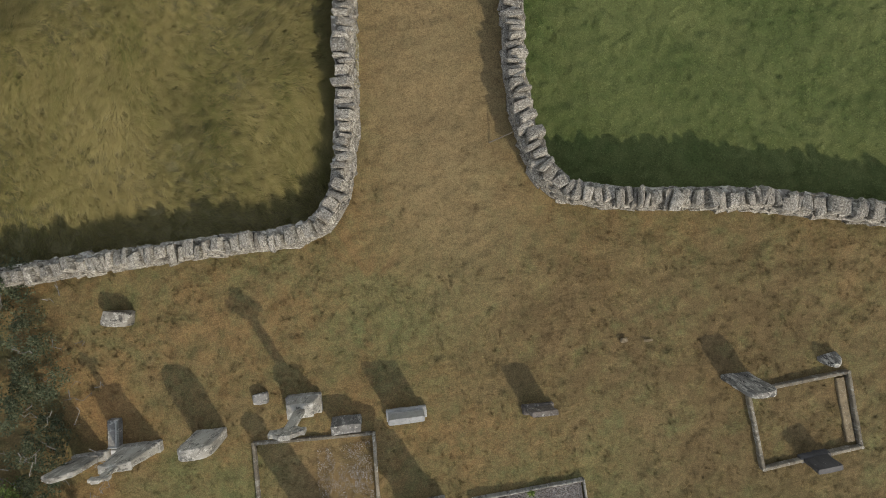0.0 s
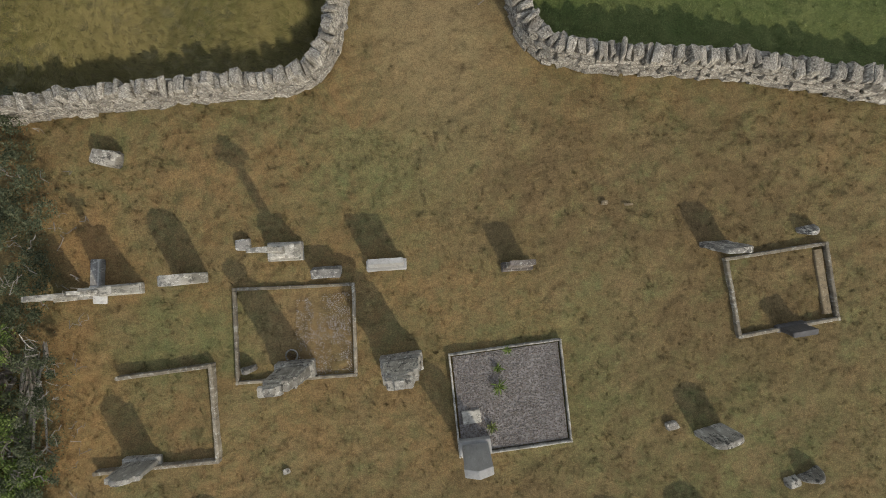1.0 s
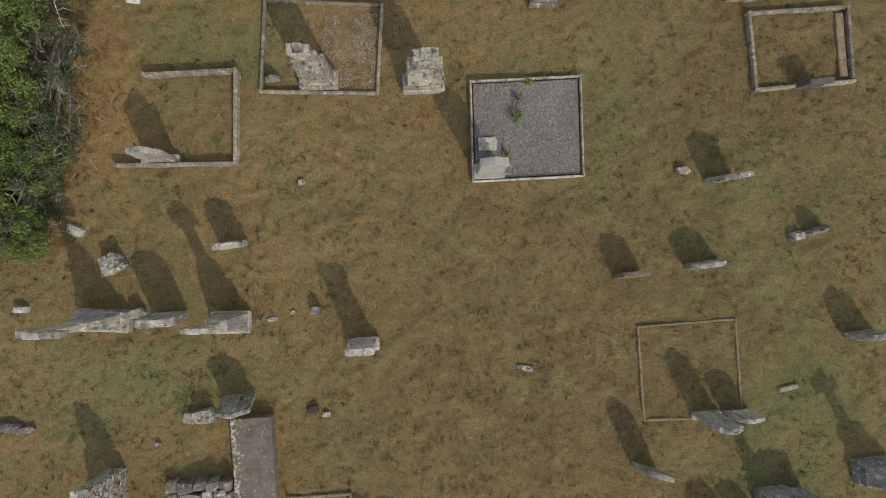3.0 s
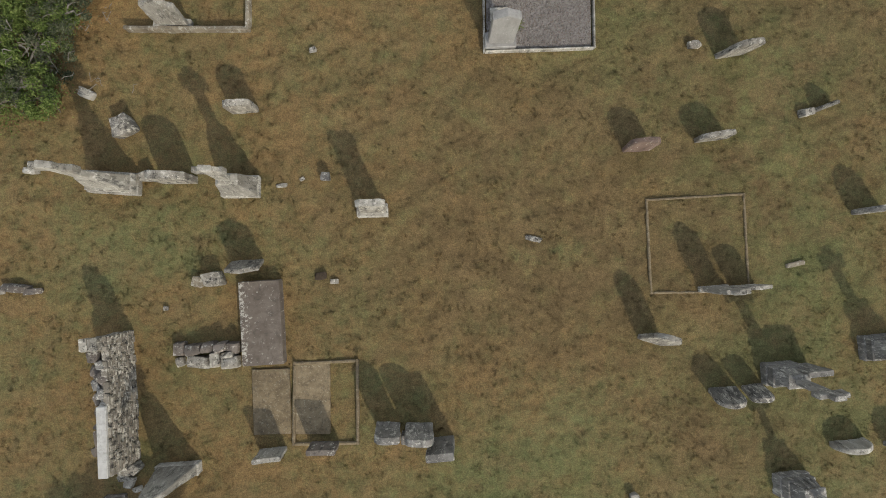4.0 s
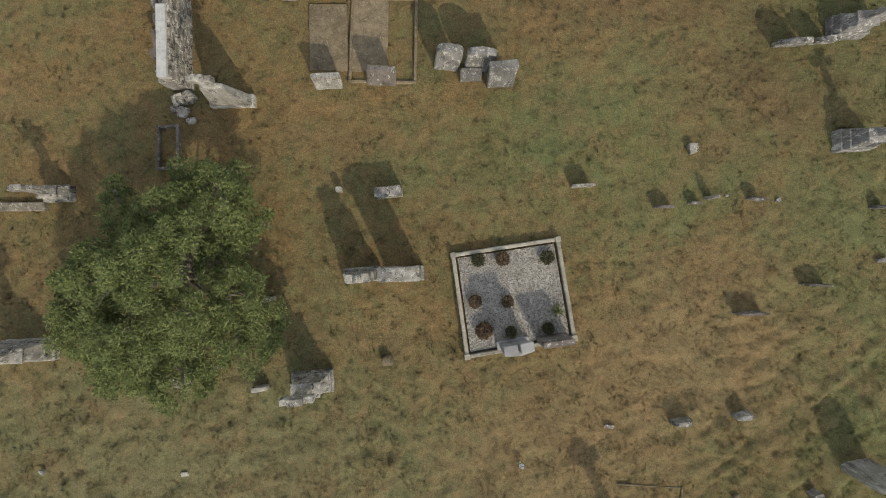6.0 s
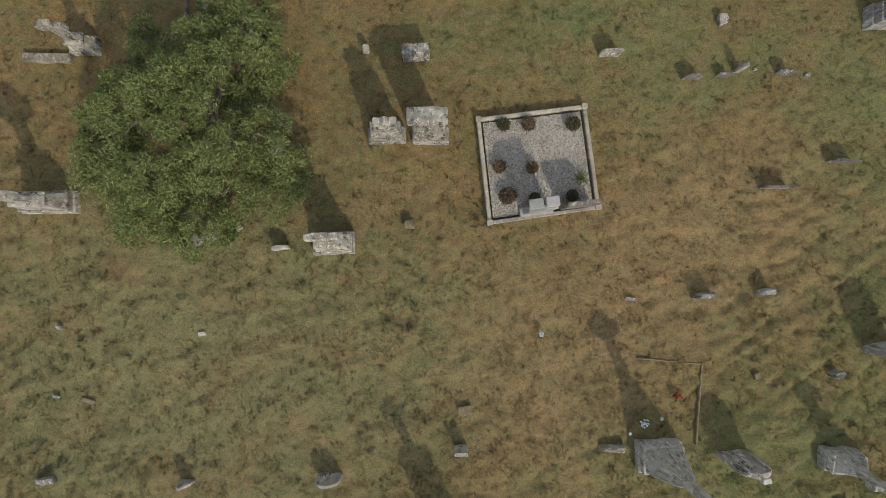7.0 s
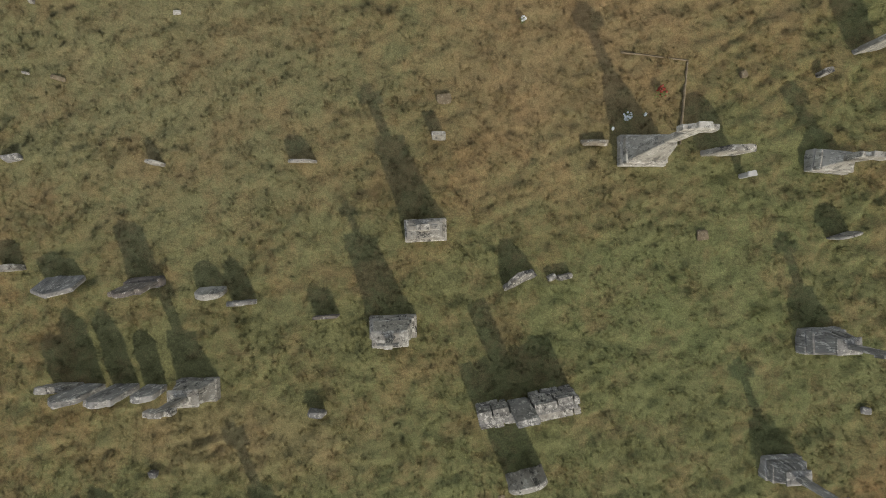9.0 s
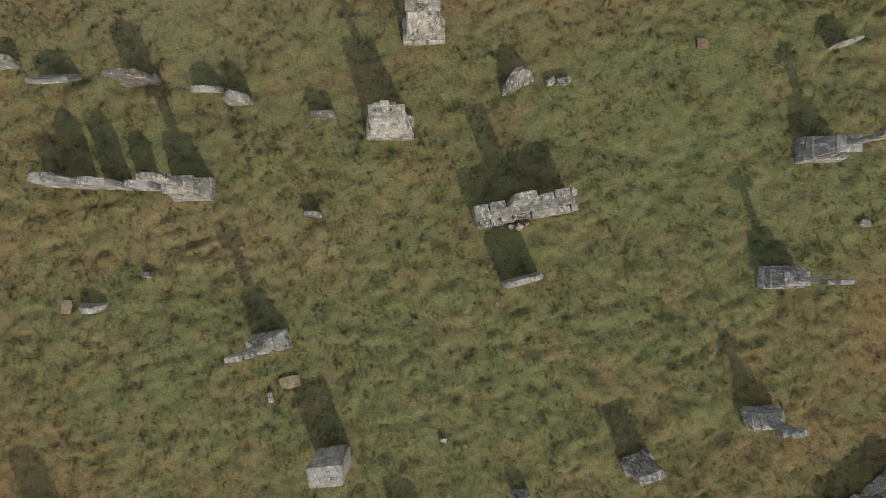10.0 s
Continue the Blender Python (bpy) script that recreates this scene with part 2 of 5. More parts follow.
GREY = make_stone("grey_limestone", (0.129, 0.121, 0.105), (0.258, 0.243, 0.212), (0.475, 0.450, 0.381), 0.575, 0.6)
RED = make_stone("red_sandstone", (0.126, 0.085, 0.064), (0.192, 0.138, 0.108), (0.404, 0.370, 0.310), 0.62, 0.45)
LEDGER = make_stone("ledger_slab", (0.106, 0.085, 0.066), (0.167, 0.138, 0.108), (0.465, 0.440, 0.367), 0.64, 0.4, 1.2, 0.85, -0.27)
MOSSY = make_stone("mossy_slab", (0.151, 0.116, 0.068), (0.247, 0.192, 0.115), (0.333, 0.290, 0.197), 0.60, 0.4, 1.6, 0.95)
BROWN = make_stone("brown_stone", (0.106, 0.088, 0.070), (0.187, 0.160, 0.132), (0.485, 0.460, 0.385), 0.60, 0.7)
BUFF = make_stone("buff_kerb", (0.253, 0.225, 0.167), (0.374, 0.342, 0.263), (0.465, 0.440, 0.367), 0.6, 0.35)
KERB = make_stone("kerb_stone", (0.151, 0.125, 0.086), (0.273, 0.235, 0.169), (0.404, 0.380, 0.310), 0.58, 0.5)
RUBBLE = make_stone("wall_stone", (0.143, 0.124, 0.095), (0.321, 0.286, 0.226), (0.525, 0.490, 0.404), 0.55, 0.95, 0.8)
CRUSTED = make_stone("crusted_stone", (0.086, 0.080, 0.068), (0.283, 0.262, 0.221), (0.505, 0.475, 0.395), 0.555, 1.0, 1.2)
BLACK = make_plain("black_granite", (0.022, 0.022, 0.024), 0.22, 0.5, 0.3, 120)
WHITE = make_stone("white_marble", (0.384, 0.370, 0.334), (0.525, 0.510, 0.461), (0.566, 0.550, 0.498), 0.64, 0.25, 1, 0.6)
SOIL = make_plain("dark_soil", (0.05, 0.038, 0.026), 0.95, 0.1, 0.5, 30)
BARK = make_plain("bark", (0.15, 0.128, 0.10), 0.9, 0.15, 0.5, 25)
LEAF = make_leaf("shrub_leaf", (0.074, 0.094, 0.034), (0.148, 0.176, 0.060), (0.250, 0.262, 0.102))
POT_LEAF = make_leaf("pot_leaf", (0.045, 0.048, 0.024), (0.095, 0.092, 0.048), (0.170, 0.152, 0.086))
IVY = make_leaf("hedge_leaf", (0.052, 0.078, 0.020), (0.122, 0.170, 0.042), (0.225, 0.268, 0.085))
BRAMBLE = make_leaf("bramble_leaf", (0.042, 0.052, 0.028), (0.088, 0.102, 0.054), (0.175, 0.180, 0.105))
DEAD = make_plain("dead_stem", (0.18, 0.162, 0.135), 0.9, 0.15, 0.4, 25)
GRAVEL_GREY = make_gravel("grey_gravel", (0.095, 0.084, 0.074), (0.19, 0.170, 0.150), (0.15, 0.120, 0.098), (0.255, 0.235, 0.210), (0.175, 0.155, 0.138))
GRAVEL_PALE = make_gravel("pale_gravel", (0.22, 0.195, 0.155), (0.36, 0.33, 0.275), (0.16, 0.138, 0.11), (0.44, 0.415, 0.36), (0.27, 0.235, 0.18))
GRAVEL_TAN = make_gravel("tan_chippings", (0.20, 0.165, 0.125), (0.33, 0.30, 0.255), (0.24, 0.20, 0.155), (0.40, 0.375, 0.335))

# ---- building helpers ----
rng = random.Random(7)


def mesh_from(name, bm, material):
    me = bpy.data.meshes.new(name)
    bm.normal_update()
    bm.to_mesh(me)
    bm.free()
    me.materials.append(material)
    me.polygons.foreach_set("use_smooth", np.ones(len(me.polygons), bool))
    me.set_sharp_from_angle(angle=radians(38))
    return me


def part(name, bm, material, parent=None, label="", at=None):
    """Links a bmesh as one mesh object, under a thing or under a part."""
    ob = new(name, mesh_from(name, bm, material))
    if parent:
        ob.parent = parent
    if at is not None:
        ob.matrix_basis = at
    return tagged(ob, label)


def thing(name, x, y, rot, label, category, group="", lean=(0, 0), z=0.0, kind=""):
    """An empty at the foot of a thing, turned and leaning as it stands. lean: metres per metre of height, along and across."""
    ob = new(name)
    ob.empty_display_size = 0.2
    ob.matrix_basis = pose(x, y, ground_z(x, y) + z, 0, 0, rot) @ pose(0, 0, 0, math.degrees(-lean[1]), math.degrees(lean[0]), 0)
    return tagged(ob, label, category, group, kind)


def section(w, d, c, n=3):
    """Points round a chamfered rectangle, anticlockwise."""
    c = min(c, w * 0.4, d * 0.4)
    a, b = w / 2, d / 2
    pts = []
    for (x0, y0), (x1, y1) in (((-a + c, -b), (a - c, -b)), ((a, -b + c), (a, b - c)), ((a - c, b), (-a + c, b)), ((-a, b - c), (-a, -b + c))):
        for i in range(n + 1):
            pts.append((x0 + (x1 - x0) * i / n, y0 + (y1 - y0) * i / n))
    return pts


def loft(bm, levels, rough=0.006, c=0.014, step=0.07, n=3, freq=5.0, m=None):
    """A solid through level cross-sections (z, width, depth, x, y), with an uneven skin."""
    dense = []
    for p, q in zip(levels, levels[1:]):
        k = max(1, int(abs(q[0] - p[0]) / step))
        dense += [tuple(p[j] + (q[j] - p[j]) * i / k for j in range(5)) for i in range(k)]
    dense.append(levels[-1])
    off = Vector((rng.uniform(-50, 50), rng.uniform(-50, 50), rng.uniform(-50, 50)))
    rings = []
    for z, w, d, x, y in dense:
        ring = []
        for px, py in section(max(w, 0.004), max(d, 0.004), c, n):
            p = Vector((x + px, y + py, z))
            p += noise.noise_vector(p * freq + off) * rough + noise.noise_vector(p * freq * 3.1 + off) * rough * 0.5
            ring.append(bm.verts.new(m @ p if m else p))
        rings.append(ring)
    for r, s in zip(rings, rings[1:]):
        for i in range(len(r)):
            j = (i + 1) % len(r)
            bm.faces.new((r[i], r[j], s[j], s[i]))
    bm.faces.new(list(reversed(rings[0])))
    bm.faces.new(rings[-1])
    return bm


def solid(levels, **k):
    return loft(bmesh.new(), [(*l, 0, 0) if len(l) == 3 else l for l in levels], **k)


def block(w, d, h, z=0.0, rough=0.006, **k):
    return solid([(z, w, d), (z + h - 0.012, w, d), (z + h, w - 0.02, d - 0.02)], rough=rough, **k)


def top_profile(kind, w, h):
    """Width along the height of a headstone's head: list of (z, width)."""
    if kind == "round":
        r = w / 2
        return [(h - r + r * math.sin(a), 2 * r * math.cos(a)) for a in (0, 0.35, 0.65, 0.9, 1.12, 1.3, 1.45)]
    if kind == "low_round":
        e = 0.32 * w
        return [(h - e + e * math.sin(a), w * math.cos(a) ** 0.75) for a in (0, 0.4, 0.75, 1.05, 1.28, 1.45)]
    if kind == "gothic":
        e = 0.75 * w
        return [(h - e + e * s, w * (1 - s ** 1.7)) for s in (0, 0.2, 0.4, 0.6, 0.78, 0.9, 0.98)]
    if kind == "shoulder":
        e = 0.30 * w
        return [(h - e - 0.02, w), (h - e, w * 0.96), (h - e + 0.005, w * 0.66), (h - e * 0.55, w * 0.6), (h - e * 0.2, w * 0.4), (h, w * 0.12)]
    if kind == "gable":
        return [(h - 0.28 * w, w), (h, w * 0.08)]
    if kind == "moulded":
        return [(h * 0.82, w * 0.88), (h * 0.86, w * 1.06), (h * 0.93, w * 1.06), (h, w * 0.75)]
    if kind == "rough":
        return [(h * 0.4, w * 0.97), (h * 0.62, w * 0.84), (h * 0.84, w * 0.56), (h, w * 0.22)]
    return [(h - 0.015, w), (h, w - 0.03)]


def tablet(kind, w, h, d, z=0.0, rough=0.006, foot=1.0):
    lv = [(z, w * foot, d)]
    for zz, ww in top_profile(kind, w, h):
        lv.append((z + zz, ww, d if kind != "rough" else d * (0.7 + 0.3 * ww / w)))
    return solid(lv, rough=rough)


def headstone(x, y, rot, w, h, d, kind="round", material=None, label="", lean=(0, 0), plinth=0.0, rough=0.011, group="headstones"):
    """A single upright slab, on a plinth where it has one."""
    material = material or LIMESTONE
    d *= 0.78
    if plinth <= 0:
        ob = part("headstone", tablet(kind, w, h + 0.12, d, -0.12, rough), material)
        ob.matrix_basis = pose(x, y, ground_z(x, y), 0, 0, rot) @ pose(0, 0, 0, math.degrees(-lean[1]), math.degrees(lean[0]), 0)
        return tagged(ob, label, "headstone", group)
    t = thing("headstone", x, y, rot, label, "headstone", group, lean)
    part("plinth", block(w, d + 0.04, plinth + 0.1, -0.1, rough), material, t)
    part("tablet", tablet(kind, w - 0.1, h - plinth, max(0.09, d * 0.6), plinth - 0.01, rough), material, t)
    return t


def pedestal(t, w, d, h, material, steps=2, taper=0.70, rough=0.008, cornice=True, ribs=0):
    """Stepped base, die and cornice under a monument; returns the top height and width."""
    z = -0.1
    for i in range(steps):
        hh = 0.16 + (0.1 if i == 0 else 0)
        part("step", block(w * (1 - 0.09 * i), d * (1 - 0.1 * i), hh, z, rough), material, t)
        z += hh - 0.004
    dw, dd = w * (1 - 0.09 * steps), d * (1 - 0.12 * steps)
    part("die", solid([(z, dw, dd), (h - 0.1, dw * taper, dd * taper)], rough=rough), material, t)
    for i in range(ribs):
        u = (i + 0.5) / ribs - 0.5
        part("rib", solid([(z, dw * 0.5 / ribs, dd + 0.05, u * dw, 0), (h - 0.11, dw * taper * 0.5 / ribs, dd * taper + 0.05, u * dw * taper, 0)], rough=0.004, n=1, step=0.2), material, t)
    if not cornice:
        part("shoulder", solid([(h - 0.102, dw * taper, dd * taper), (h, dw * taper * 0.55, dd * taper * 0.7)], rough=rough), material, t)
        return h, dw * 0.55
    part("cornice", solid([(h - 0.102, dw * taper, dd * taper), (h - 0.07, dw * (taper + 0.1), dd * (taper + 0.14)), (h - 0.04, dw * (taper + 0.1), dd * (taper + 0.14)), (h, dw * taper * 0.7, dd * taper * 0.8)], rough=rough), material, t)
    return h, dw * 0.55


def cross(t, z0, z1, span, w, d, material, ring=True, rough=0.006):
    """Shaft, arms and, for a wheel cross, the ring, from z0 to z1."""
    zc = z1 - span * 0.46
    part("shaft", solid([(z0 - 0.02, w * 1.1, d * 1.1), (zc - span * 0.25, w, d), (zc + span * 0.12, w, d), (z1 - 0.01, w * 1.18, d), (z1, w * 1.1, d * 0.9)], rough=rough), material, t)
    bm = bmesh.new()
    turn = Matrix.Translation((0, 0, zc)) @ pose(0, 0, 0, 0, 90, 0)
    loft(bm, [(-span / 2, w * 1.15, d * 0.98, 0, 0), (-w * 0.6, w * 0.95, d * 0.98, 0, 0), (w * 0.6, w * 0.95, d * 0.98, 0, 0), (span / 2, w * 1.15, d * 0.98, 0, 0)], rough=rough, m=turn)
    part("crossbar", bm, material, t)
    if ring:
        bm = bmesh.new()
        n, r, th = 28, span * 0.36, w * 0.3
        loops = []
        for i in range(n):
            a = 2 * math.pi * i / n
            ca, sa = math.cos(a), math.sin(a)
            loops.append([bm.verts.new((ca * rr, yy, zc + sa * rr)) for rr, yy in ((r - th / 2, -d * 0.36), (r + th / 2, -d * 0.36), (r + th / 2, d * 0.36), (r - th / 2, d * 0.36))])
        for i in range(n):
            p, q = loops[i], loops[(i + 1) % n]
            for k in range(4):
                bm.faces.new((p[k], p[(k + 1) % 4], q[(k + 1) % 4], q[k]))
        part("ring", bm, material, t)


def cross_monument(x, y, rot, w, d, h, span, ped=0.55, material=None, label="", lean=(0, 0), ring=True, steps=2, shaft=0.17, taper=0.70, cornice=True, ribs=0):
    """A cross on a stepped pedestal."""
    material = material or LIMESTONE
    t = thing("cross_monument", x, y, rot, label, "grave monument", "grave crosses", lean)
    z, _ = pedestal(t, w, d, ped, material, steps, taper, cornice=cornice, ribs=ribs)
    cross(t, z, h, span, shaft * 1.05, shaft * 0.55, material, ring)
    return t


def rock_bm(w, d, h, seed, rough=0.3, sub=2, sink=0.25):
    """An uneven, angular stone, sunk a little."""
    rs = random.Random(int(seed * 977) % 99991)
    bm = bmesh.new()
    for sx in (-1, 1):
        for sy in (-1, 1):
            for sz in (-1, 1):
                for _ in range(2):
                    q = Vector((sx * rs.uniform(0.24, 0.5), sy * rs.uniform(0.24, 0.5), sz * rs.uniform(0.22, 0.5)))
                    bm.verts.new(q * (1 + rough * rs.uniform(-0.5, 0.25)))
    bmesh.ops.convex_hull(bm, input=bm.verts[:])
    loose = [v for v in bm.verts if not v.link_faces]
    bmesh.ops.delete(bm, geom=loose, context="VERTS")
    bmesh.ops.subdivide_edges(bm, edges=bm.edges[:], cuts=1, use_grid_fill=True)
    bmesh.ops.smooth_vert(bm, verts=bm.verts[:], factor=0.28, use_axis_x=True, use_axis_y=True, use_axis_z=True)
    off = Vector((seed * 3.7, seed * 1.3, seed * 7.1))
    for v in bm.verts:
        q = v.co + noise.noise_vector(v.co * 4.0 + off) * 0.07 + noise.noise_vector(v.co * 9 + off) * 0.03
        v.co = Vector((q.x * w * 1.1, q.y * d * 1.1, (q.z * 1.08 + 0.5 - sink) * h))
    return bm


def rock(x, y, w, d, h, rot=0.0, material=None, label="", name="boulder", category="stone", group="", sink=0.25, seed=None):
    seed = seed if seed is not None else x * 1.7 + y
    if name == "sunken_stone":
        w, d, h, material = w * 0.85, d * 0.85, h * 0.65, LIMESTONE if material == PALE else material
    ob = part(name, rock_bm(w, d, h, seed, sink=sink), material or LIMESTONE)
    ob.matrix_basis = pose(x, y, ground_z(x, y), 0, 0, rot)
    return tagged(ob, label, category, group)


def beam(p, q, w, h, z=-0.08, rough=0.005):
    """A straight length of kerb from p to q, in the plan, as a bmesh in world axes."""
    p, q = Vector(p), Vector(q)
    u = (q - p)
    ln = u.length
    a = math.atan2(u.y, u.x)
    bm = bmesh.new()
    mid = (p + q) / 2
    m = Matrix.Translation((mid.x, mid.y, 0)) @ Matrix.Rotation(a, 4, "Z") @ pose(0, 0, 0, 0, 90, 0)
    za, zb = ground_z(*p), ground_z(*q)
    hh = h - z
    loft(bm, [(-ln / 2, hh, w, -(za + z + hh / 2), 0), (ln / 2, hh, w, -(zb + z + hh / 2), 0)], rough=rough, c=0.012, step=0.12, m=m)
    return bm


def kerb_plot(name, corners, w, h, material, label, sides=(1, 1, 1, 1), posts=0.0):
    """Kerb stones round a grave, corner to corner anticlockwise from the south-west."""
    t = tagged(new(name), label, "grave kerb", "grave plots")
    n = len(corners)
    for i in range(n):
        if not sides[i]:
            continue
        p, q = Vector(corners[i]), Vector(corners[(i + 1) % n])
        u = (q - p).normalized()
        part("kerb", beam(p + u * (w / 2 + 0.004), q - u * (w / 2 + 0.004), w, h), material, t)
    for i, c in enumerate(corners):
        if sides[i] or sides[i - 1]:
            u = Vector(corners[(i + 1) % n]) - Vector(c)
            s = max(w, posts)
            bm = loft(bmesh.new(), [(ground_z(*c) - 0.08, s, s, 0, 0), (ground_z(*c) + h + (0.035 if posts else 0.004), s, s, 0, 0)], rough=0.004,
                      m=Matrix.Translation((c[0], c[1], 0)) @ Matrix.Rotation(math.atan2(u.y, u.x), 4, "Z"))
            part("corner_post", bm, material, t)
    return t


def capped(x, y, rot, w, d, h, material=None, label="", lean=(0, 0)):
    """A thick slab on a low base under a wide capping with a shallow gable."""
    material = material or LIMESTONE
    t = thing("capped_headstone", x, y, rot, label, "headstone", "headstones", lean)
    part("base", block(w, d, 0.32, -0.1, 0.012), material, t)
    part("tablet", solid([(0.215, w * 0.88, d * 0.72), (h - 0.30, w * 0.84, d * 0.68)], rough=0.014), material, t)
    part("capping", solid([(h - 0.305, w * 0.84, d * 0.68), (h - 0.26, w * 1.0, d * 0.95), (h - 0.13, w * 1.0, d * 0.95), (h, w * 0.34, d * 0.8)], rough=0.014), material, t)
    return t


def memorial(x, y, rot, w, d, h, material=None, label="", lean=(0, 0), head=0.6, off=0.0, point=0.0):
    """A slab with stepped shoulders on a plinth, its neck carrying a short crossbar; off: how far the weathered head stands to one side."""
    material = material or LIMESTONE
    t = thing("memorial_stone", x, y, rot, label, "headstone", "headstones", lean)
    part("base", block(w, d, 0.34, -0.1, 0.012), material, t)
    part("plinth", block(w * 0.92, d * 0.85, 0.14, 0.235, 0.012), material, t)
    part("tablet", loft(bmesh.new(), [(0.37, w * 0.82, d * 0.66, 0, 0), (h * 0.70, w * 0.76, d * 0.62, off * 0.4, 0)], rough=0.018), material, t)
    part("shoulder", loft(bmesh.new(), [(h * 0.70 - 0.004, w * 0.62, d * 0.6, off * 0.5, 0), (h * 0.80, w * 0.56, d * 0.58, off * 0.6, 0)], rough=0.016), material, t)
    part("neck", loft(bmesh.new(), [(h * 0.80 - 0.004, w * 0.34, d * 0.55, off * 0.8, 0), (h * 0.88, w * 0.30, d * 0.5, off, 0)], rough=0.012), material, t)
    part("crossbar", loft(bmesh.new(), [(h * 0.88 - 0.004, w * head * 0.85, d * 0.52, off, 0), (h * 0.91, w * head, d * 0.55, off, 0), (h * 0.96, w * head * 0.95, d * 0.5, off, 0)], rough=0.018), material, t)
    part("finial", loft(bmesh.new(), [(h * 0.96 - 0.004, w * 0.24, d * 0.48, off, 0), (h + point, w * (0.05 if point else 0.18), d * 0.4, off, 0)], rough=0.010), material, t)
    return t

# ---- ground, grass and field walls ----
WALL_WEST = [(0.62, 18), (0.55, 14), (0.40, 8), (0.26, 5.1), (0.05, 3.1), (-0.16, 2.0), (-0.34, 1.55), (-0.62, 1.18), (-1.12, 1.01), (-2.5, 1.02), (-4.54, 1.0), (-6.3, 0.95), (-9.5, 0.9), (-17, 0.85)]
WALL_EAST = [(3.66, 18), (3.51, 14), (3.26, 8), (3.16, 4.8), (3.03, 3.3), (3.06, 2.5), (3.27, 1.60), (3.68, 1.16), (4.75, 0.91), (5.6, 0.80), (6.79, 0.65), (8.3, 0.29), (9.57, -0.03), (13, -0.8), (18, -1.85)]
WALL_SOUTH = [(6.76, -33.28), (8.41, -31.58), (9.11, -30.93), (11.66, -28.58)]
FIELD_WEST = WALL_WEST + [(-60, 0.9), (-60, 90), (0.6, 90)]
FIELD_EAST = WALL_EAST + [(60, -8), (60, 90), (3.6, 90)]


def inside(poly, x, y):
    """Which of the points lie within the outline."""
    x, y = np.asarray(x, float), np.asarray(y, float)
    r = np.zeros(x.shape, bool)
    for (x0, y0), (x1, y1) in zip(poly, poly[1:] + poly[:1]):
        c = (y0 > y) != (y1 > y)
        r ^= c & (x < (x1 - x0) * (y - y0) / ((y1 - y0) or 1e-9) + x0)
    return r


def ground_many(x, y):
    a, b = np.clip(x, -14, 14) / 8, (np.clip(y, -38, 12) + 14) / 16
    k = [ground_z(8 * i, 16 * j - 14) for i, j in ((0, 0), (1, 0), (-1, 0), (0, 1), (0, -1), (1, 1))]
    c0, c1, c3 = k[0], (k[1] - k[2]) / 2, (k[1] + k[2]) / 2 - k[0]
    c2, c5 = (k[3] - k[4]) / 2, (k[3] + k[4]) / 2 - k[0]
    return c0 + c1 * a + c2 * b + c3 * a * a + (k[5] - c0 - c1 - c2 - c3 - c5) * a * b + c5 * b * b


LATTICE = np.random.RandomState(3).rand(256, 256)


def cloud(x, y, scale):
    """Smooth noise over the plan, 0 to 1."""
    u, v = np.asarray(x) * scale + 500, np.asarray(y) * scale + 500
    i, j = np.floor(u).astype(int), np.floor(v).astype(int)
    f, g = u - i, v - j
    f, g = f * f * (3 - 2 * f), g * g * (3 - 2 * g)
    at = lambda a, b: LATTICE[a % 256, b % 256]
    return (at(i, j) * (1 - f) + at(i + 1, j) * f) * (1 - g) + (at(i, j + 1) * (1 - f) + at(i + 1, j + 1) * f) * g


def billow(x, y, scale):
    """Rounded cushions with sharp creases between, 0 to 1."""
    u, v = x + 0.35 * (cloud(x, y, scale * 0.7) - 0.5) / scale * 2, y + 0.35 * (cloud(x + 9, y, scale * 0.7) - 0.5) / scale * 2
    return np.minimum(1, 2.6 * np.abs(cloud(u * 0.9 + v * 0.42, v * 0.9 - u * 0.42, scale) - 0.5))


# bare of grass: gravel plots, slabs and the tomb (x, y, half sizes, turn)
BARE = []


def kept(x, y, margin=0.0):
    keep = np.ones(np.shape(x), bool)
    for cx, cy, hx, hy, rot in BARE:
        c, s = math.cos(radians(rot)), math.sin(radians(rot))
        u, v = (x - cx) * c + (y - cy) * s, -(x - cx) * s + (y - cy) * c
        keep &= ~((abs(u) < hx + margin) & (abs(v) < hy + margin))
    return keep


def relief(x, y):
    """Hummocks and tussocks of the turf, stronger in the rough south of the yard."""
    x, y = np.asarray(x, float), np.asarray(y, float)
    k = np.clip((-y - 15.5) / 4, 0, 1) * (0.55 + 0.9 * cloud(x + 70, y, 0.45)) * (0.45 + 0.55 * np.clip(np.maximum(x / 3 - 0.6, (-y - 24.5) / 3), 0, 1))
    up = 0.05 * (cloud(x, y, 1.3) - 0.5) + 0.03 * (cloud(x, y, 3.4) - 0.5)
    up += (0.026 + 0.016 * k) * (billow(x, y, 5.5) - 0.62) * (0.5 + cloud(x + 30, y, 1.1))
    up += 0.052 * k * (billow(x + 40, y * 1.25, 3.1) - 0.62)
    u, v = 0.87 * x + 0.5 * y, -0.5 * x + 0.87 * y
    east = np.exp(-(((x - 6.4) / 2.4) ** 2 + ((y + 19.3) / 3.4) ** 2))
    up += (0.030 * k + 0.055 * east) * (billow(u * 0.4, v, 3.4) - 0.55)
    up += 0.026 * (cloud(x, y + 20, 8.6) - 0.5)
    fade = np.clip((11.3 - np.abs(x - 1)) / 1.5, 0, 1) * np.clip((22 - np.abs(y + 13.3)) / 1.5, 0, 1)
    # the pasture lies lower than the yard, the meadow higher
    return up * fade * np.where(kept(x, y, 0.06), 1.0, 0.25) + (0.14 * inside(FIELD_WEST, x, y) - 0.16 * inside(FIELD_EAST, x, y)) * fade


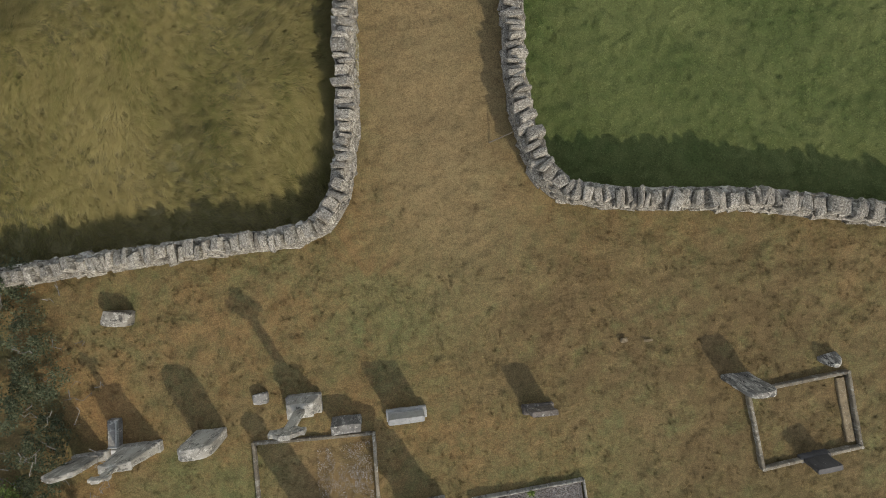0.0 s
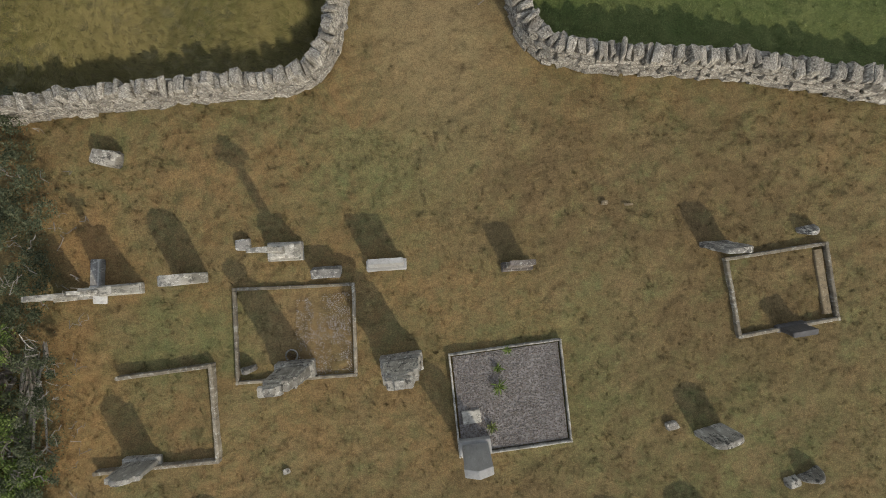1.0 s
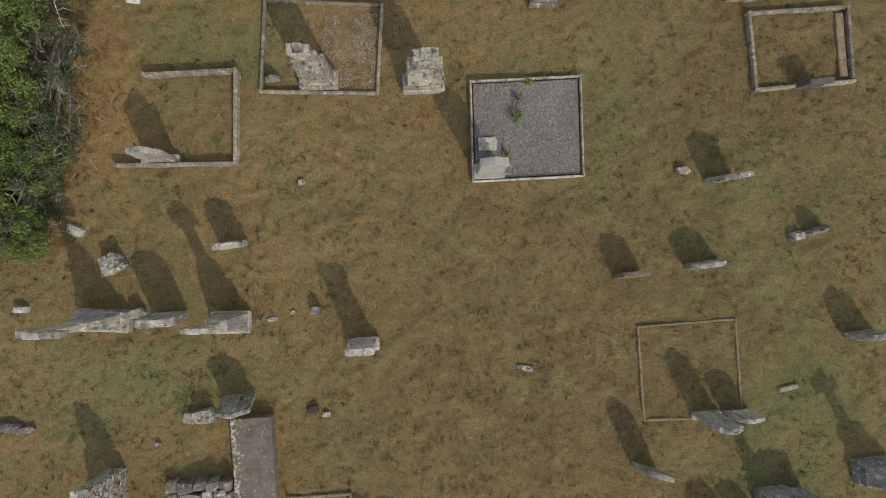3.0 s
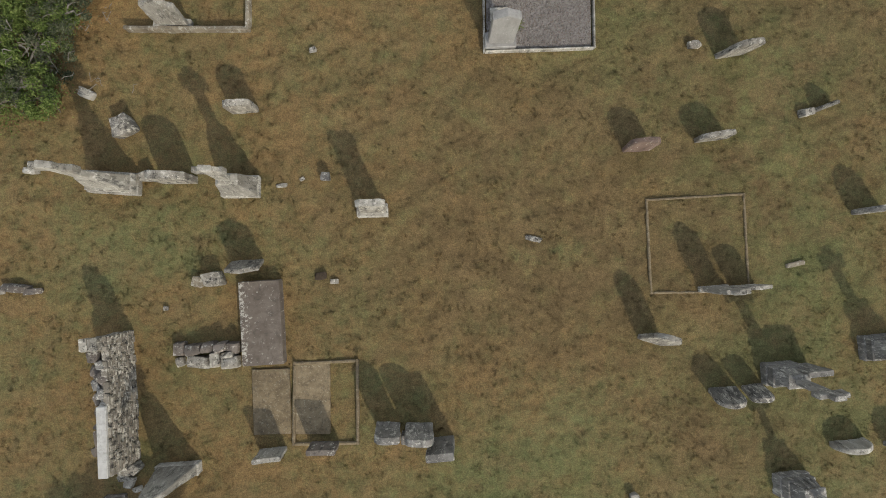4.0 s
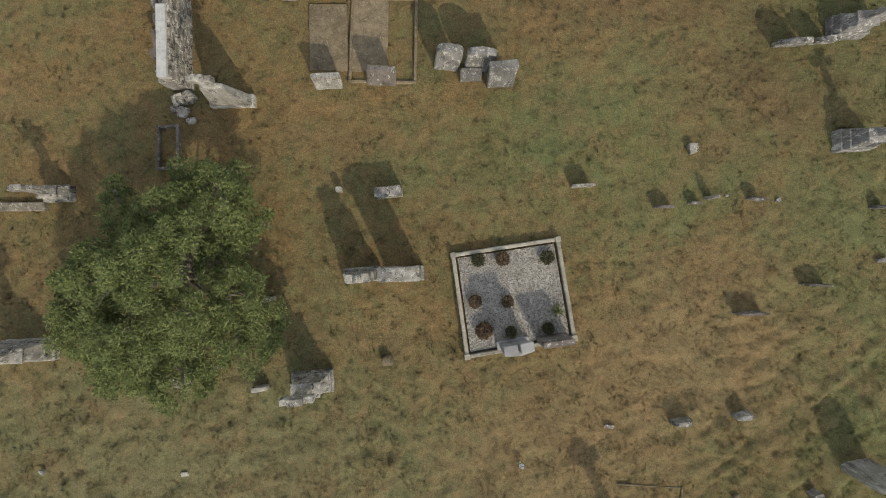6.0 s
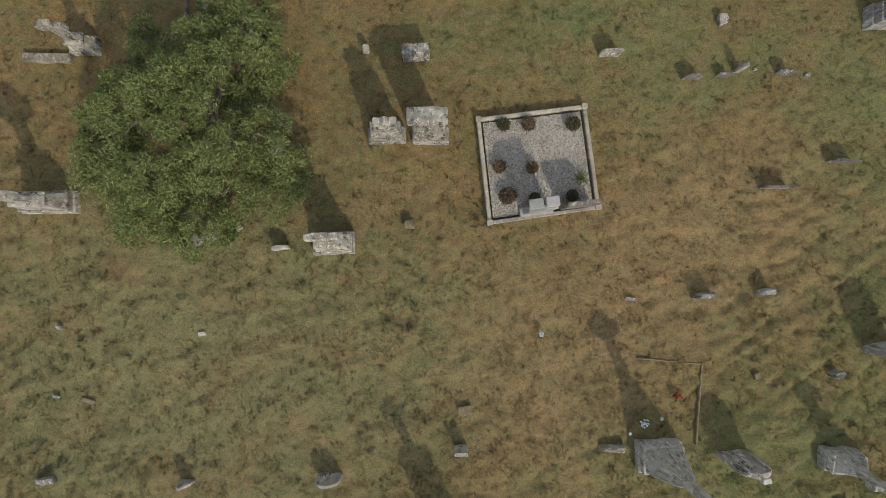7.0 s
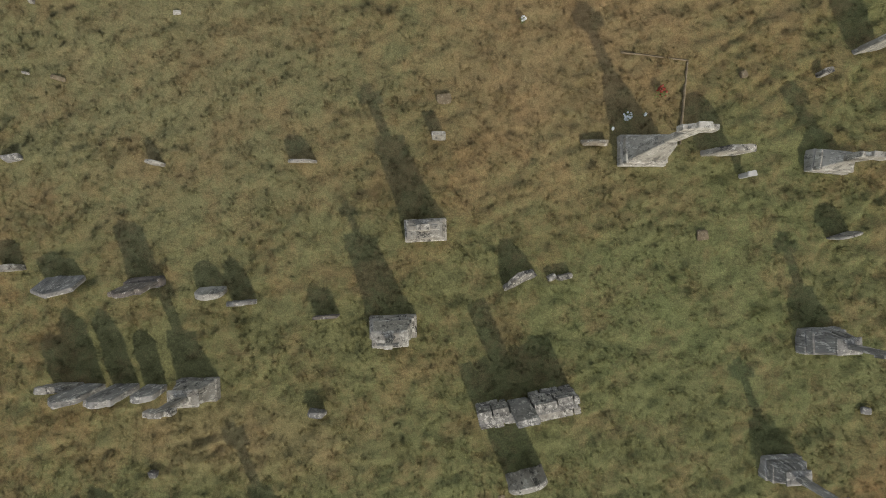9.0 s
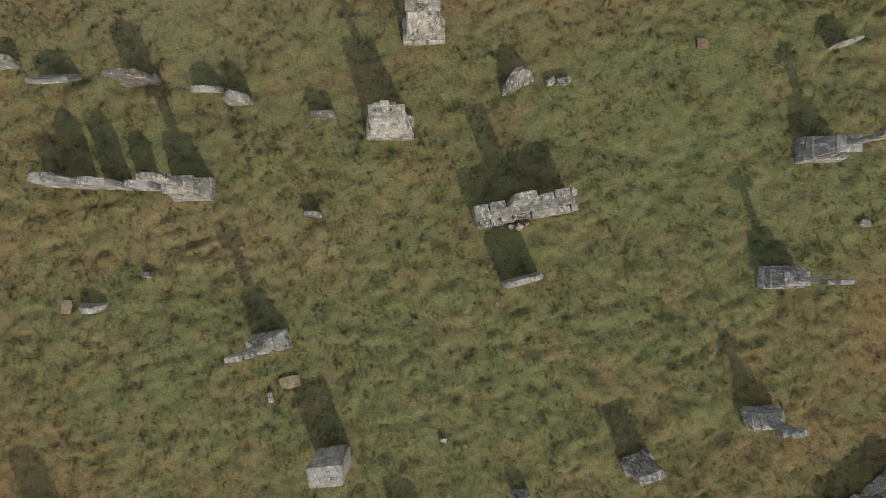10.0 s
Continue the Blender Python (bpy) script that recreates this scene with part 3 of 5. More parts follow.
def build_ground():
    far = [-400, -200, -100, -60, -45, -35, -28, -24, -21] + list(np.arange(-19, -9.7, 0.4))
    xs = np.array(far + list(np.arange(-9.6, 11.61, 0.065)) + [-f for f in reversed(far) if f < -11.7])
    ys = np.array([-400, -200, -100, -60, -50, -46, -43, -41] + list(np.arange(-40, -34.8, 0.4)) + list(np.arange(-34.6, 8.01, 0.065)) + list(np.arange(8.2, 18, 0.4)) + [19, 21, 24, 28, 45, 80, 160, 400])
    ys.sort()
    X, Y = np.meshgrid(xs, ys)
    Z = ground_many(X, Y) + relief(X, Y)
    nx, ny = len(xs), len(ys)
    verts = np.stack([X.ravel(), Y.ravel(), Z.ravel()], 1)
    idx = np.arange(nx * ny).reshape(ny, nx)
    faces = np.stack([idx[:-1, :-1].ravel(), idx[:-1, 1:].ravel(), idx[1:, 1:].ravel(), idx[1:, :-1].ravel()], 1)
    me = bpy.data.meshes.new("ground")
    me.from_pydata(verts.tolist(), [], faces.tolist())
    for m in (TURF, MEADOW, PASTURE):
        me.materials.append(m)
    cen = verts[faces].mean(1)
    slot = np.where(inside(FIELD_WEST, cen[:, 0], cen[:, 1]), 1, np.where(inside(FIELD_EAST, cen[:, 0], cen[:, 1]), 2, 0))
    me.polygons.foreach_set("material_index", slot.astype(np.int32))
    me.polygons.foreach_set("use_smooth", np.ones(len(faces), bool))
    return tagged(new("ground", me), "dry late-summer turf between rough meadow and green pasture", "ground", "", "structure")


# how much steeper the tips of the sward stand than the soil below
LIFT = 1.25


def blades(name, x, y, length, lean, azimuth, width, material, label, category, splay=0.72):
    """Many single grass blades as one object."""
    n = len(x)
    z = ground_many(x, y) + relief(x, y) - 0.01
    turn = azimuth + np.random.RandomState(5).uniform(-0.6, 0.6, n) + np.pi / 2
    turn += np.where(np.sin(turn - azimuth) > 0, np.pi, 0)
    dx, dy = np.cos(turn) * width / 2, np.sin(turn) * width / 2
    out, up = length * np.sin(lean), length * np.cos(lean)
    v = np.empty((n, 3, 3), np.float32)
    v[:, 0] = np.stack([x - dx, y - dy, z], 1)
    v[:, 1] = np.stack([x + dx, y + dy, z], 1)
    v[:, 2] = np.stack([x + np.cos(azimuth) * out, y + np.sin(azimuth) * out, z + up], 1)
    me = bpy.data.meshes.new(name)
    me.vertices.add(3 * n)
    me.vertices.foreach_set("co", v.ravel())
    me.loops.add(3 * n)
    me.loops.foreach_set("vertex_index", np.arange(3 * n, dtype=np.int32))
    me.polygons.add(n)
    me.polygons.foreach_set("loop_start", np.arange(0, 3 * n, 3, dtype=np.int32))
    me.update(calc_edges=True)
    # the sward is lit as one surface: blade normals lean towards the lie of the ground
    e = 0.04
    gx = (relief(x + e, y) - relief(x - e, y)) / (2 * e) * LIFT
    gy = (relief(x, y + e) - relief(x, y - e)) / (2 * e) * LIFT
    nr = np.stack([-gx + splay * np.cos(azimuth), -gy + splay * np.sin(azimuth), np.ones(n)], 1)
    nr /= np.linalg.norm(nr, axis=1, keepdims=True)
    me.normals_split_custom_set_from_vertices(np.repeat(nr, 3, 0).astype(np.float32))
    me.materials.append(material)
    return tagged(new(name, me), label, category, "", "stuff")


def tufted(rs, tufts, per, x0, x1, y0, y1, spread, thin=0.0, scale=0.9):
    """Points in clumps over a rectangle, thinned out by a slow noise."""
    cx, cy = rs.uniform(x0, x1, tufts), rs.uniform(y0, y1, tufts)
    k = cloud(cx, cy, scale) * 0.6 + cloud(cx, cy, scale * 3.3) * 0.4 > thin
    cx, cy = np.repeat(cx[k], per), np.repeat(cy[k], per)
    a, r = rs.uniform(0, 2 * np.pi, len(cx)), spread * np.sqrt(rs.rand(len(cx)))
    return cx + np.cos(a) * r, cy + np.sin(a) * r, a


def build_grass():
    rs = np.random.RandomState(11)
    # churchyard turf: a matted sward of small tufts, each lying its own way
    x, y, a = tufted(rs, 165000, 7, -9, 11.5, -34, 7.5, 0.034, 0.30, 3.0)
    lie = np.where(rs.rand(len(x)) < 0.5, a, np.repeat(rs.uniform(-np.pi, np.pi, len(x) // 7), 7))
    lean = np.repeat(rs.uniform(0.35, 1.35, len(x) // 7), 7)
    k = ~inside(FIELD_WEST, x, y) & ~inside(FIELD_EAST, x, y) & kept(x, y)
    x, y, lie, lean = x[k], y[k], lie[k], lean[k]
    n = len(x)
    ln = (0.022 + 0.030 * rs.rand(n)) * (0.4 + 0.6 * cloud(x, y, 1.9) + 0.6 * cloud(x, y, 5.5)) * np.where((y > 0) & (x > -0.5) & (x < 4), 0.7, 1.0)
    blades("turf_grass", x, y, ln, lean + rs.normal(0, 0.15, n), lie + rs.normal(0, 0.4, n), 0.008 + 0.009 * rs.rand(n), TURF_BLADE, "short dry brown and green grass in tufts", "grass")
    # tussocks: clumps splayed from their crown, thin in the mown north, thick and long in the rough south
    x, y, a = tufted(rs, 30000, 15, -9, 11.5, -34, 1.0, 0.05, 0.34, 1.1)
    rough = np.clip((-y - 12) / 9, 0.0, 1.0)
    k = kept(x, y) & (np.repeat(rs.rand(len(x) // 15), 15) < 0.30 + 0.70 * rough)
    x, y, a, rough = x[k], y[k], a[k], rough[k]
    n = len(x)
    sweep = radians(-50) + 2.2 * (cloud(x, y, 0.8) - 0.5)
    size = np.repeat(rs.uniform(0.6, 1.35, n // 15 + 1), 15)[:n]
    lie = a + 0.5 * np.sin(sweep - a) + rs.normal(0, 0.3, n)
    blades("tussock_grass", x, y, (0.036 + 0.040 * rs.rand(n)) * size * (0.65 + 0.75 * rough) * (0.6 + 0.8 * cloud(x, y, 2.1)), rs.uniform(0.45, 1.35, n), lie, 0.008 + 0.008 * rs.rand(n), TURF_BLADE, "long tussocky olive and straw-coloured grass", "grass")
    # rough meadow behind the west wall, combed by the wind
    x, y, a = tufted(rs, 14000, 22, -9.5, 0.5, 0.9, 8, 0.05, 0.14, 1.4)
    near_wall = np.clip((y - 1.1) / 1.1, 0.0, 1.0)
    k = inside(FIELD_WEST, x, y) & (rs.rand(len(x)) < 0.25 + 1.2 * near_wall)
    x, y, near_wall = x[k], y[k], near_wall[k]
    n = len(x)
    wind = radians(-35) + 1.9 * (cloud(x, y, 0.7) - 0.5) + np.repeat(rs.normal(0, 0.35, n // 22 + 1), 22)[:n] + rs.normal(0, 0.22, n)
    blades("meadow_grass", x, y, (0.4 + 0.6 * near_wall) * (0.13 + 0.24 * rs.rand(n)) * (0.6 + 0.8 * cloud(x, y, 1.1)), rs.uniform(0.65, 1.3, n), wind, 0.005 + 0.006 * rs.rand(n), MEADOW_BLADE, "tall yellow-green meadow grass flattened by wind", "grass", 1.1)
    # grazed pasture behind the east wall
    x, y, a = tufted(rs, 17000, 11, 3.2, 11.5, -0.5, 8, 0.06, 0.18)
    k = inside(FIELD_EAST, x, y)
    x, y, a = x[k], y[k], a[k]
    n = len(x)
    blades("pasture_grass", x, y, 0.02 + 0.035 * rs.rand(n), rs.uniform(0.5, 1.35, n), a + rs.uniform(-0.9, 0.9, n), 0.009 + 0.009 * rs.rand(n), PASTURE_BLADE, "short lush green pasture grass", "grass")


def wall_stone_meshes():
    made = []
    for i in range(14):
        bm = bmesh.new()
        bmesh.ops.create_cube(bm, size=1.0)
        bmesh.ops.bevel(bm, geom=bm.edges[:], offset=0.17, segments=1, affect="EDGES")
        off = Vector((i * 5.3, i * 2.1, i * 8.7))
        for v in bm.verts:
            v.co += noise.noise_vector(v.co * 1.6 + off) * 0.34 + noise.noise_vector(v.co * 4 + off) * 0.16
        made.append(mesh_from("wall_stone", bm, RUBBLE))
    return made


STONES = wall_stone_meshes()


def coping_meshes():
    return [mesh_from("coping_stone", rock_bm(1, 1, 1, 3.3 * i + 1, 0.15, sink=0.5), RUBBLE) for i in range(14)]


COPING = coping_meshes()


def along(path):
    """Points at 1 cm along a path: place, heading."""
    pts = []
    for (x0, y0), (x1, y1) in zip(path, path[1:]):
        n = max(1, int(math.hypot(x1 - x0, y1 - y0) / 0.01))
        a = math.atan2(y1 - y0, x1 - x0)
        pts += [(x0 + (x1 - x0) * i / n, y0 + (y1 - y0) * i / n, a) for i in range(n)]
    out = []
    for i, (x, y, a) in enumerate(pts):
        b, c = pts[max(0, i - 12)], pts[min(len(pts) - 1, i + 12)]
        out.append((x, y, math.atan2(c[1] - b[1], c[0] - b[0])))
    return out


def dry_stone_wall(name, path, height, thick, label, near, side, low=0.0):
    """Courses of rubble on both faces and a row of upright coping stones. near: the stretch (from, to, in metres along the path)
    whose coping and front face are stones of their own; the rest is joined. side: +1 when the front lies on the path's left."""
    t = tagged(new(name), label, "stone wall", "", "structure")
    pts = along(path)
    rest = bmesh.new()

    def put(mesh, m, s, nm):
        if near[0] <= s <= near[1]:
            ob = new(nm, mesh)
            ob.parent, ob.matrix_basis = t, m
        else:
            rest.from_mesh(mesh)
            k = len(mesh.vertices)
            rest.verts.ensure_lookup_table()
            bmesh.ops.transform(rest, matrix=m, verts=rest.verts[-k:])

    def spot(s):
        return pts[min(len(pts) - 1, max(0, int(s * 100)))]

    total = len(pts) / 100
    body = height - 0.2

    def sunk(s):
        """How far the wall's top drops along its first stretch."""
        return low * min(1.0, max(0.0, (17.0 - s) / 2.5))

    for face in (1, -1):
        z, row = (0.02 if face == side else -0.16), 0
        while z < body - 0.02:
            hh = rng.uniform(0.11, 0.17)
            s = rng.uniform(0, 0.2)
            while s < total:
                ln = rng.uniform(0.16, 0.38)
                x, y, a = spot(s + ln / 2)
                off = (thick / 2 - 0.12 + 0.05 * (1 - z / height)) * face
                m = pose(x - math.sin(a) * off, y + math.cos(a) * off, ground_z(x, y) + z + hh / 2, rng.uniform(-6, 6), rng.uniform(-5, 5), math.degrees(a) + rng.uniform(-8, 8))
                m = m @ Matrix.Diagonal((ln * 1.06, 0.17 + rng.uniform(-0.03, 0.04), hh * 1.05, 1))
                if z + hh > body - sunk(s) + 0.04:
                    s += ln
                    continue
                if face == side or not (near[0] <= s <= near[1]):
                    put(rng.choice(STONES), m, s, "wall_stone")
                else:
                    rest.from_mesh(STONES[row % 14])
                    rest.verts.ensure_lookup_table()
                    bmesh.ops.transform(rest, matrix=m, verts=rest.verts[-len(STONES[row % 14].vertices):])
                row += 1
                s += ln
            z += hh
    s = 0.0
    while s < total:
        ln = rng.choice((0.08, 0.11, 0.14, 0.17, 0.21)) * rng.uniform(0.85, 1.15)
        x, y, a = spot(s + ln / 2)
        hh = rng.uniform(0.12, 0.32)
        off = rng.uniform(-0.06, 0.06) + 0.02 * side
        m = pose(x - math.sin(a) * off, y + math.cos(a) * off, ground_z(x, y) + body - sunk(s) + hh / 2 - 0.03, rng.uniform(-16, 16), rng.uniform(-20, 20), math.degrees(a) + rng.uniform(-15, 15))
        m = m @ Matrix.Diagonal((ln * 0.98, thick * rng.uniform(0.7, 1.08), hh * 1.1, 1))
        put(rng.choice(COPING), m, s, "coping_stone")
        s += ln
    part("wall_core", rest, RUBBLE, t)["kind"] = "stuff"
    return t

# ---- graves ----
headstone(-5.34, -2.43, 0.9, 0.64, 1.13, 0.16, lean=(0.013, 0.046), kind='shoulder', material=PALE, label='tall pale limestone headstone with shouldered top beside the hedge', plinth=0.14)
cross_monument(-4.45, -2.39, -1.2, 0.74, 0.20, 1.54, lean=(0.072, 0.029), material=PALE, label='pale limestone headstone carrying a small cross', span=0.3, ped=1.0, ring=False, steps=1, shaft=0.11)
headstone(-3.19, -2.31, -0.7, 0.56, 1.05, 0.24, lean=(0.115, 0.015), kind='low_round', material=PALE, label='rough-hewn pale limestone headstone with lichen')
cross_monument(-1.45, -1.98, -2.7, 0.62, 0.34, 1.87, lean=(0.083, 0.017), material=PALE, label='pale limestone cross on a square pedestal', span=0.54, ped=0.55, ring=True, steps=1, shaft=0.15)
headstone(-0.74, -2.39, -1.6, 0.52, 0.38, 0.20, lean=(0.097, -0.124), kind='flat', material=GREY, label='low broken grey headstone leaning back in the grass')
headstone(0.34, -2.40, -1.9, 0.72, 0.77, 0.20, lean=(0.078, 0.123), kind='flat', material=WHITE, label='whitewashed square headstone on a plinth', plinth=0.16)
headstone(2.71, -2.64, -1.6, 0.57, 0.64, 0.16, lean=(0.07, 0.143), kind='flat', material=BROWN, label='small grey headstone with pale edges on a plinth', plinth=0.12)
headstone(6.40, -2.56, -0.7, 0.52, 0.82, 0.13, lean=(0.134, -0.163), kind='low_round', material=CRUSTED, label='lichened grey headstone leaning sideways', rough=0.014)
headstone(8.14, -2.44, 0.7, 0.38, 0.32, 0.12, lean=(-0.15, -0.281), kind='rough', material=CRUSTED, label='small broken lichened headstone stump')
headstone(7.64, -4.20, 4.5, 0.55, 0.52, 0.10, lean=(-0.03, -0.13), kind='flat', material=SLATE, label='thin dark headstone with pale base on a kerb', plinth=0.12)
memorial(-1.45, -4.11, 0.3, 0.70, 0.30, 1.78, lean=(0.076, 0.0), material=LIMESTONE, label='weathered limestone monument with a broken head', head=0.55, off=-0.10)
headstone(-2.32, -4.04, 8.8, 0.30, 0.24, 0.12, lean=(0.07, -0.118), kind='rough', material=LIMESTONE, label='small low foot stone inside the kerb')
memorial(0.46, -4.17, 2.5, 0.76, 0.32, 1.76, lean=(0.053, -0.012), material=LIMESTONE, label='weathered limestone headstone with stepped shoulders and a small cross', head=0.56)
headstone(1.65, -5.79, 1.7, 0.57, 1.38, 0.30, lean=(-0.003, -0.015), kind='gable', material=GRANITE, label='pale grey granite headstone on a stepped base beside gravel', plinth=0.2, rough=0.003)
headstone(-4.35, -5.52, -1.5, 0.67, 1.07, 0.20, lean=(0.11, 0.012), kind='shoulder', material=PALE, label='pale limestone headstone with squared shoulders on a kerb', plinth=0.14)
headstone(-3.05, -7.07, 5.4, 0.49, 0.75, 0.15, lean=(0.12, -0.087), kind='low_round', material=LIMESTONE, label='plain small limestone headstone with rounded head')
cross_monument(-5.37, -8.44, -3.1, 0.90, 0.40, 2.12, lean=(0.081, 0.012), material=PALE, label='tall lichened limestone cross on a heavy stepped base', span=0.62, ped=1.12, ring=False, steps=2, shaft=0.2, taper=0.5, cornice=False)
headstone(-4.21, -8.37, 0.9, 0.62, 1.02, 0.17, lean=(0.139, -0.035), kind='low_round', material=LIMESTONE, label='broad lichened limestone headstone with rounded head', rough=0.012)
cross_monument(-3.08, -8.50, 0.4, 0.69, 0.40, 1.84, lean=(0.047, 0.042), material=PALE, label='pale limestone cross on a pedestal with a square niche', span=0.46, ped=0.95, ring=True, steps=1, shaft=0.17, taper=0.6, cornice=False)
headstone(-0.68, -8.93, 2.5, 0.56, 1.23, 0.25, lean=(0.079, 0.041), kind='moulded', material=PALE, label='pale limestone headstone with moulded top on a plinth', plinth=0.2)
headstone(4.21, -7.74, 4.9, 0.55, 0.59, 0.12, lean=(0.033, 0.1), kind='low_round', material=RED, label='small reddish sandstone headstone')
headstone(5.61, -7.53, 8.4, 0.63, 0.56, 0.12, lean=(-0.15, -0.017), kind='low_round', material=LIMESTONE, label='small pale headstone with rounded head')
headstone(7.73, -6.93, 21.8, 0.44, 0.39, 0.10, lean=(-0.03, -0.005), kind='rough', material=LIMESTONE, label='small pointed lichened headstone')
headstone(5.95, -5.95, 10.9, 0.55, 0.75, 0.13, lean=(0.127, -0.063), kind='low_round', material=LIMESTONE, label='lichened limestone headstone leaning sideways', rough=0.01)
headstone(8.56, -8.87, 6.9, 0.57, 0.69, 0.13, lean=(-0.15, 0.045), kind='round', material=GREY, label='grey headstone with rounded head')
headstone(5.62, -10.33, 4.8, 0.54, 1.04, 0.09, lean=(0.03, 0), kind='shoulder', material=LIMESTONE, label='pale headstone at the foot of a low kerb', plinth=0.12)
headstone(6.20, -10.29, 4.4, 0.48, 0.66, 0.09, lean=(-0.001, 0.026), kind='low_round', material=LIMESTONE, label='lichened limestone headstone beside a taller one')
headstone(4.46, -11.29, -16.1, 0.48, 0.95, 0.12, lean=(-0.003, 0.19), kind='round', material=LIMESTONE, label='thin lichened headstone with rounded head leaning back', rough=0.01)
headstone(5.82, -12.21, 2.5, 0.52, 0.66, 0.12, lean=(-0.148, -0.213), kind='round', material=CRUSTED, label='dark grey lichened headstone with rounded head', rough=0.012)
headstone(6.37, -12.15, 4.7, 0.40, 0.58, 0.12, lean=(-0.15, -0.191), kind='low_round', material=CRUSTED, label='dark grey lichened headstone with rounded head', rough=0.012)
cross_monument(6.85, -11.89, 3.2, 0.62, 0.40, 1.55, lean=(0.045, -0.057), material=GREY, label='tall grey limestone cross on a stepped pedestal', span=0.5, ped=0.65, ring=False, steps=2, shaft=0.17)
headstone(7.19, -11.78, 4.3, 0.50, 0.64, 0.13, lean=(0.098, -0.018), kind='flat', material=GREY, label='square grey headstone beside a tall cross')
headstone(8.19, -13.20, 6.8, 0.67, 0.42, 0.13, lean=(-0.15, -0.064), kind='round', material=PALE, label='low pale headstone with rounded head')
cross_monument(7.08, -13.93, 4.6, 0.62, 0.40, 1.46, lean=(0.142, 0.001), material=GREY, label='grey limestone cross on a fluted stepped pedestal', span=0.40, ped=0.65, ring=False, steps=2, shaft=0.13, ribs=4)
headstone(-2.97, -9.87, 5.4, 0.58, 0.81, 0.10, lean=(0.15, -0.2), kind='gable', material=LIMESTONE, label='pale headstone with rounded head at a ledger slab')
headstone(-2.47, -13.30, 5.5, 0.49, 0.64, 0.10, lean=(0.097, 0.039), kind='flat', material=PALE, label='small pale headstone at the foot of a ledger slab')
headstone(-1.53, -13.19, 0.6, 0.51, 0.67, 0.12, lean=(0.083, 0.097), kind='flat', material=BROWN, label='small dark lichened headstone on a kerb')
headstone(-0.38, -12.86, -2.1, 0.44, 0.96, 0.16, lean=(0.076, 0.03), kind='low_round', material=GREY, label='grey headstone with pale lichened curved head')
headstone(0.19, -12.87, -0.6, 0.50, 0.97, 0.16, lean=(0.039, 0.0), kind='low_round', material=GREY, label='grey headstone with pale lichened curved head')
headstone(0.60, -13.13, 5.5, 0.47, 1.00, 0.17, lean=(-0.021, 0.04), kind='flat', material=GREY, label='grey square-topped limestone headstone in turf')
cross_monument(-4.17, -13.63, 3.5, 0.78, 0.22, 1.73, lean=(0.045, -0.03), material=PALE, label='tall pale limestone cross on a lichened pedestal by the shrub', span=0.36, ped=1.25, ring=False, steps=1, shaft=0.16, taper=0.5, cornice=False)
headstone(-2.23, -15.16, 1.9, 0.12, 0.26, 0.10, lean=(0.083, 0.059), kind='flat', material=PALE, label='tiny pale square marker post in turf')
headstone(-1.33, -15.18, 6.8, 0.48, 0.42, 0.22, lean=(0.017, 0.023), kind='flat', material=CRUSTED, label='low headstone with black lichened top')
memorial(-1.76, -16.66, 6.0, 0.66, 0.26, 1.34, lean=(0.063, 0.008), material=LIMESTONE, label='lichened limestone headstone with stepped shoulders and a pointed finial', head=0.6, point=0.06)
capped(-0.97, -16.62, 4.3, 0.64, 0.26, 1.57, lean=(-0.02, 0.058), material=LIMESTONE, label='lichened limestone headstone with a wide gabled capping')
cross_monument(-2.60, -18.64, 6.6, 0.74, 0.40, 1.80, lean=(0.073, 0.071), material=LIMESTONE, label='weathered limestone cross on a stepped base beside the shrub', span=0.5, ped=0.95, ring=False, steps=2, shaft=0.2)
headstone(-3.55, -18.77, 10.3, 0.29, 0.28, 0.10, lean=(0.076, 0.036), kind='low_round', material=PALE, label='small pale rounded marker stone')
cross_monument(-7.22, -15.39, 4.3, 0.48, 0.30, 1.10, lean=(0.003, 0.029), material=LIMESTONE, label='pale limestone cross on a stepped base', span=0.42, ped=0.45, ring=False, steps=1, shaft=0.16)
cross_monument(-7.69, -18.21, 4.2, 0.94, 0.40, 1.75, lean=(0.025, 0.016), material=LIMESTONE, label='pale limestone wheel cross on a broad base', span=0.65, ped=0.75, ring=True, steps=2, shaft=0.22)
headstone(1.00, -17.82, 11.9, 0.60, 1.00, 0.16, lean=(0, 0), kind='gable', material=GRANITE, label='grey granite headstone with pale book-shaped top', plinth=0.14, rough=0.002)
headstone(1.70, -17.69, 9.9, 0.56, 0.74, 0.12, lean=(0, 0), kind='flat', material=BROWN, label='low polished pinkish-brown granite headstone base', rough=0.002)
headstone(-1.79, -25.56, 8.4, 0.43, 0.39, 0.06, lean=(0.058, 0.03), kind='flat', material=BROWN, label='low square grey headstone')
cross_monument(3.53, -22.15, 4.8, 0.82, 0.55, 2.27, lean=(0.045, -0.015), material=PALE, label='tall pale limestone cross on a broad stepped pedestal', span=0.52, ped=1.2, ring=True, steps=2, shaft=0.17, taper=0.46, cornice=False)
headstone(4.91, -22.06, 5.6, 0.59, 0.89, 0.13, lean=(0.083, -0.056), kind='round', material=LIMESTONE, label='lichened limestone headstone with rounded head', rough=0.012)
cross_monument(6.91, -22.04, -0.5, 0.68, 0.40, 1.26, lean=(0.009, -0.061), material=PALE, label='pale limestone wheel cross on a stepped pedestal', span=0.45, ped=0.62, ring=True, steps=2, shaft=0.18, taper=0.55, cornice=False)
headstone(7.50, -19.93, 18.0, 0.55, 1.05, 0.13, lean=(-0.024, -0.006), kind='round', material=PALE, label='pale headstone with rounded head')
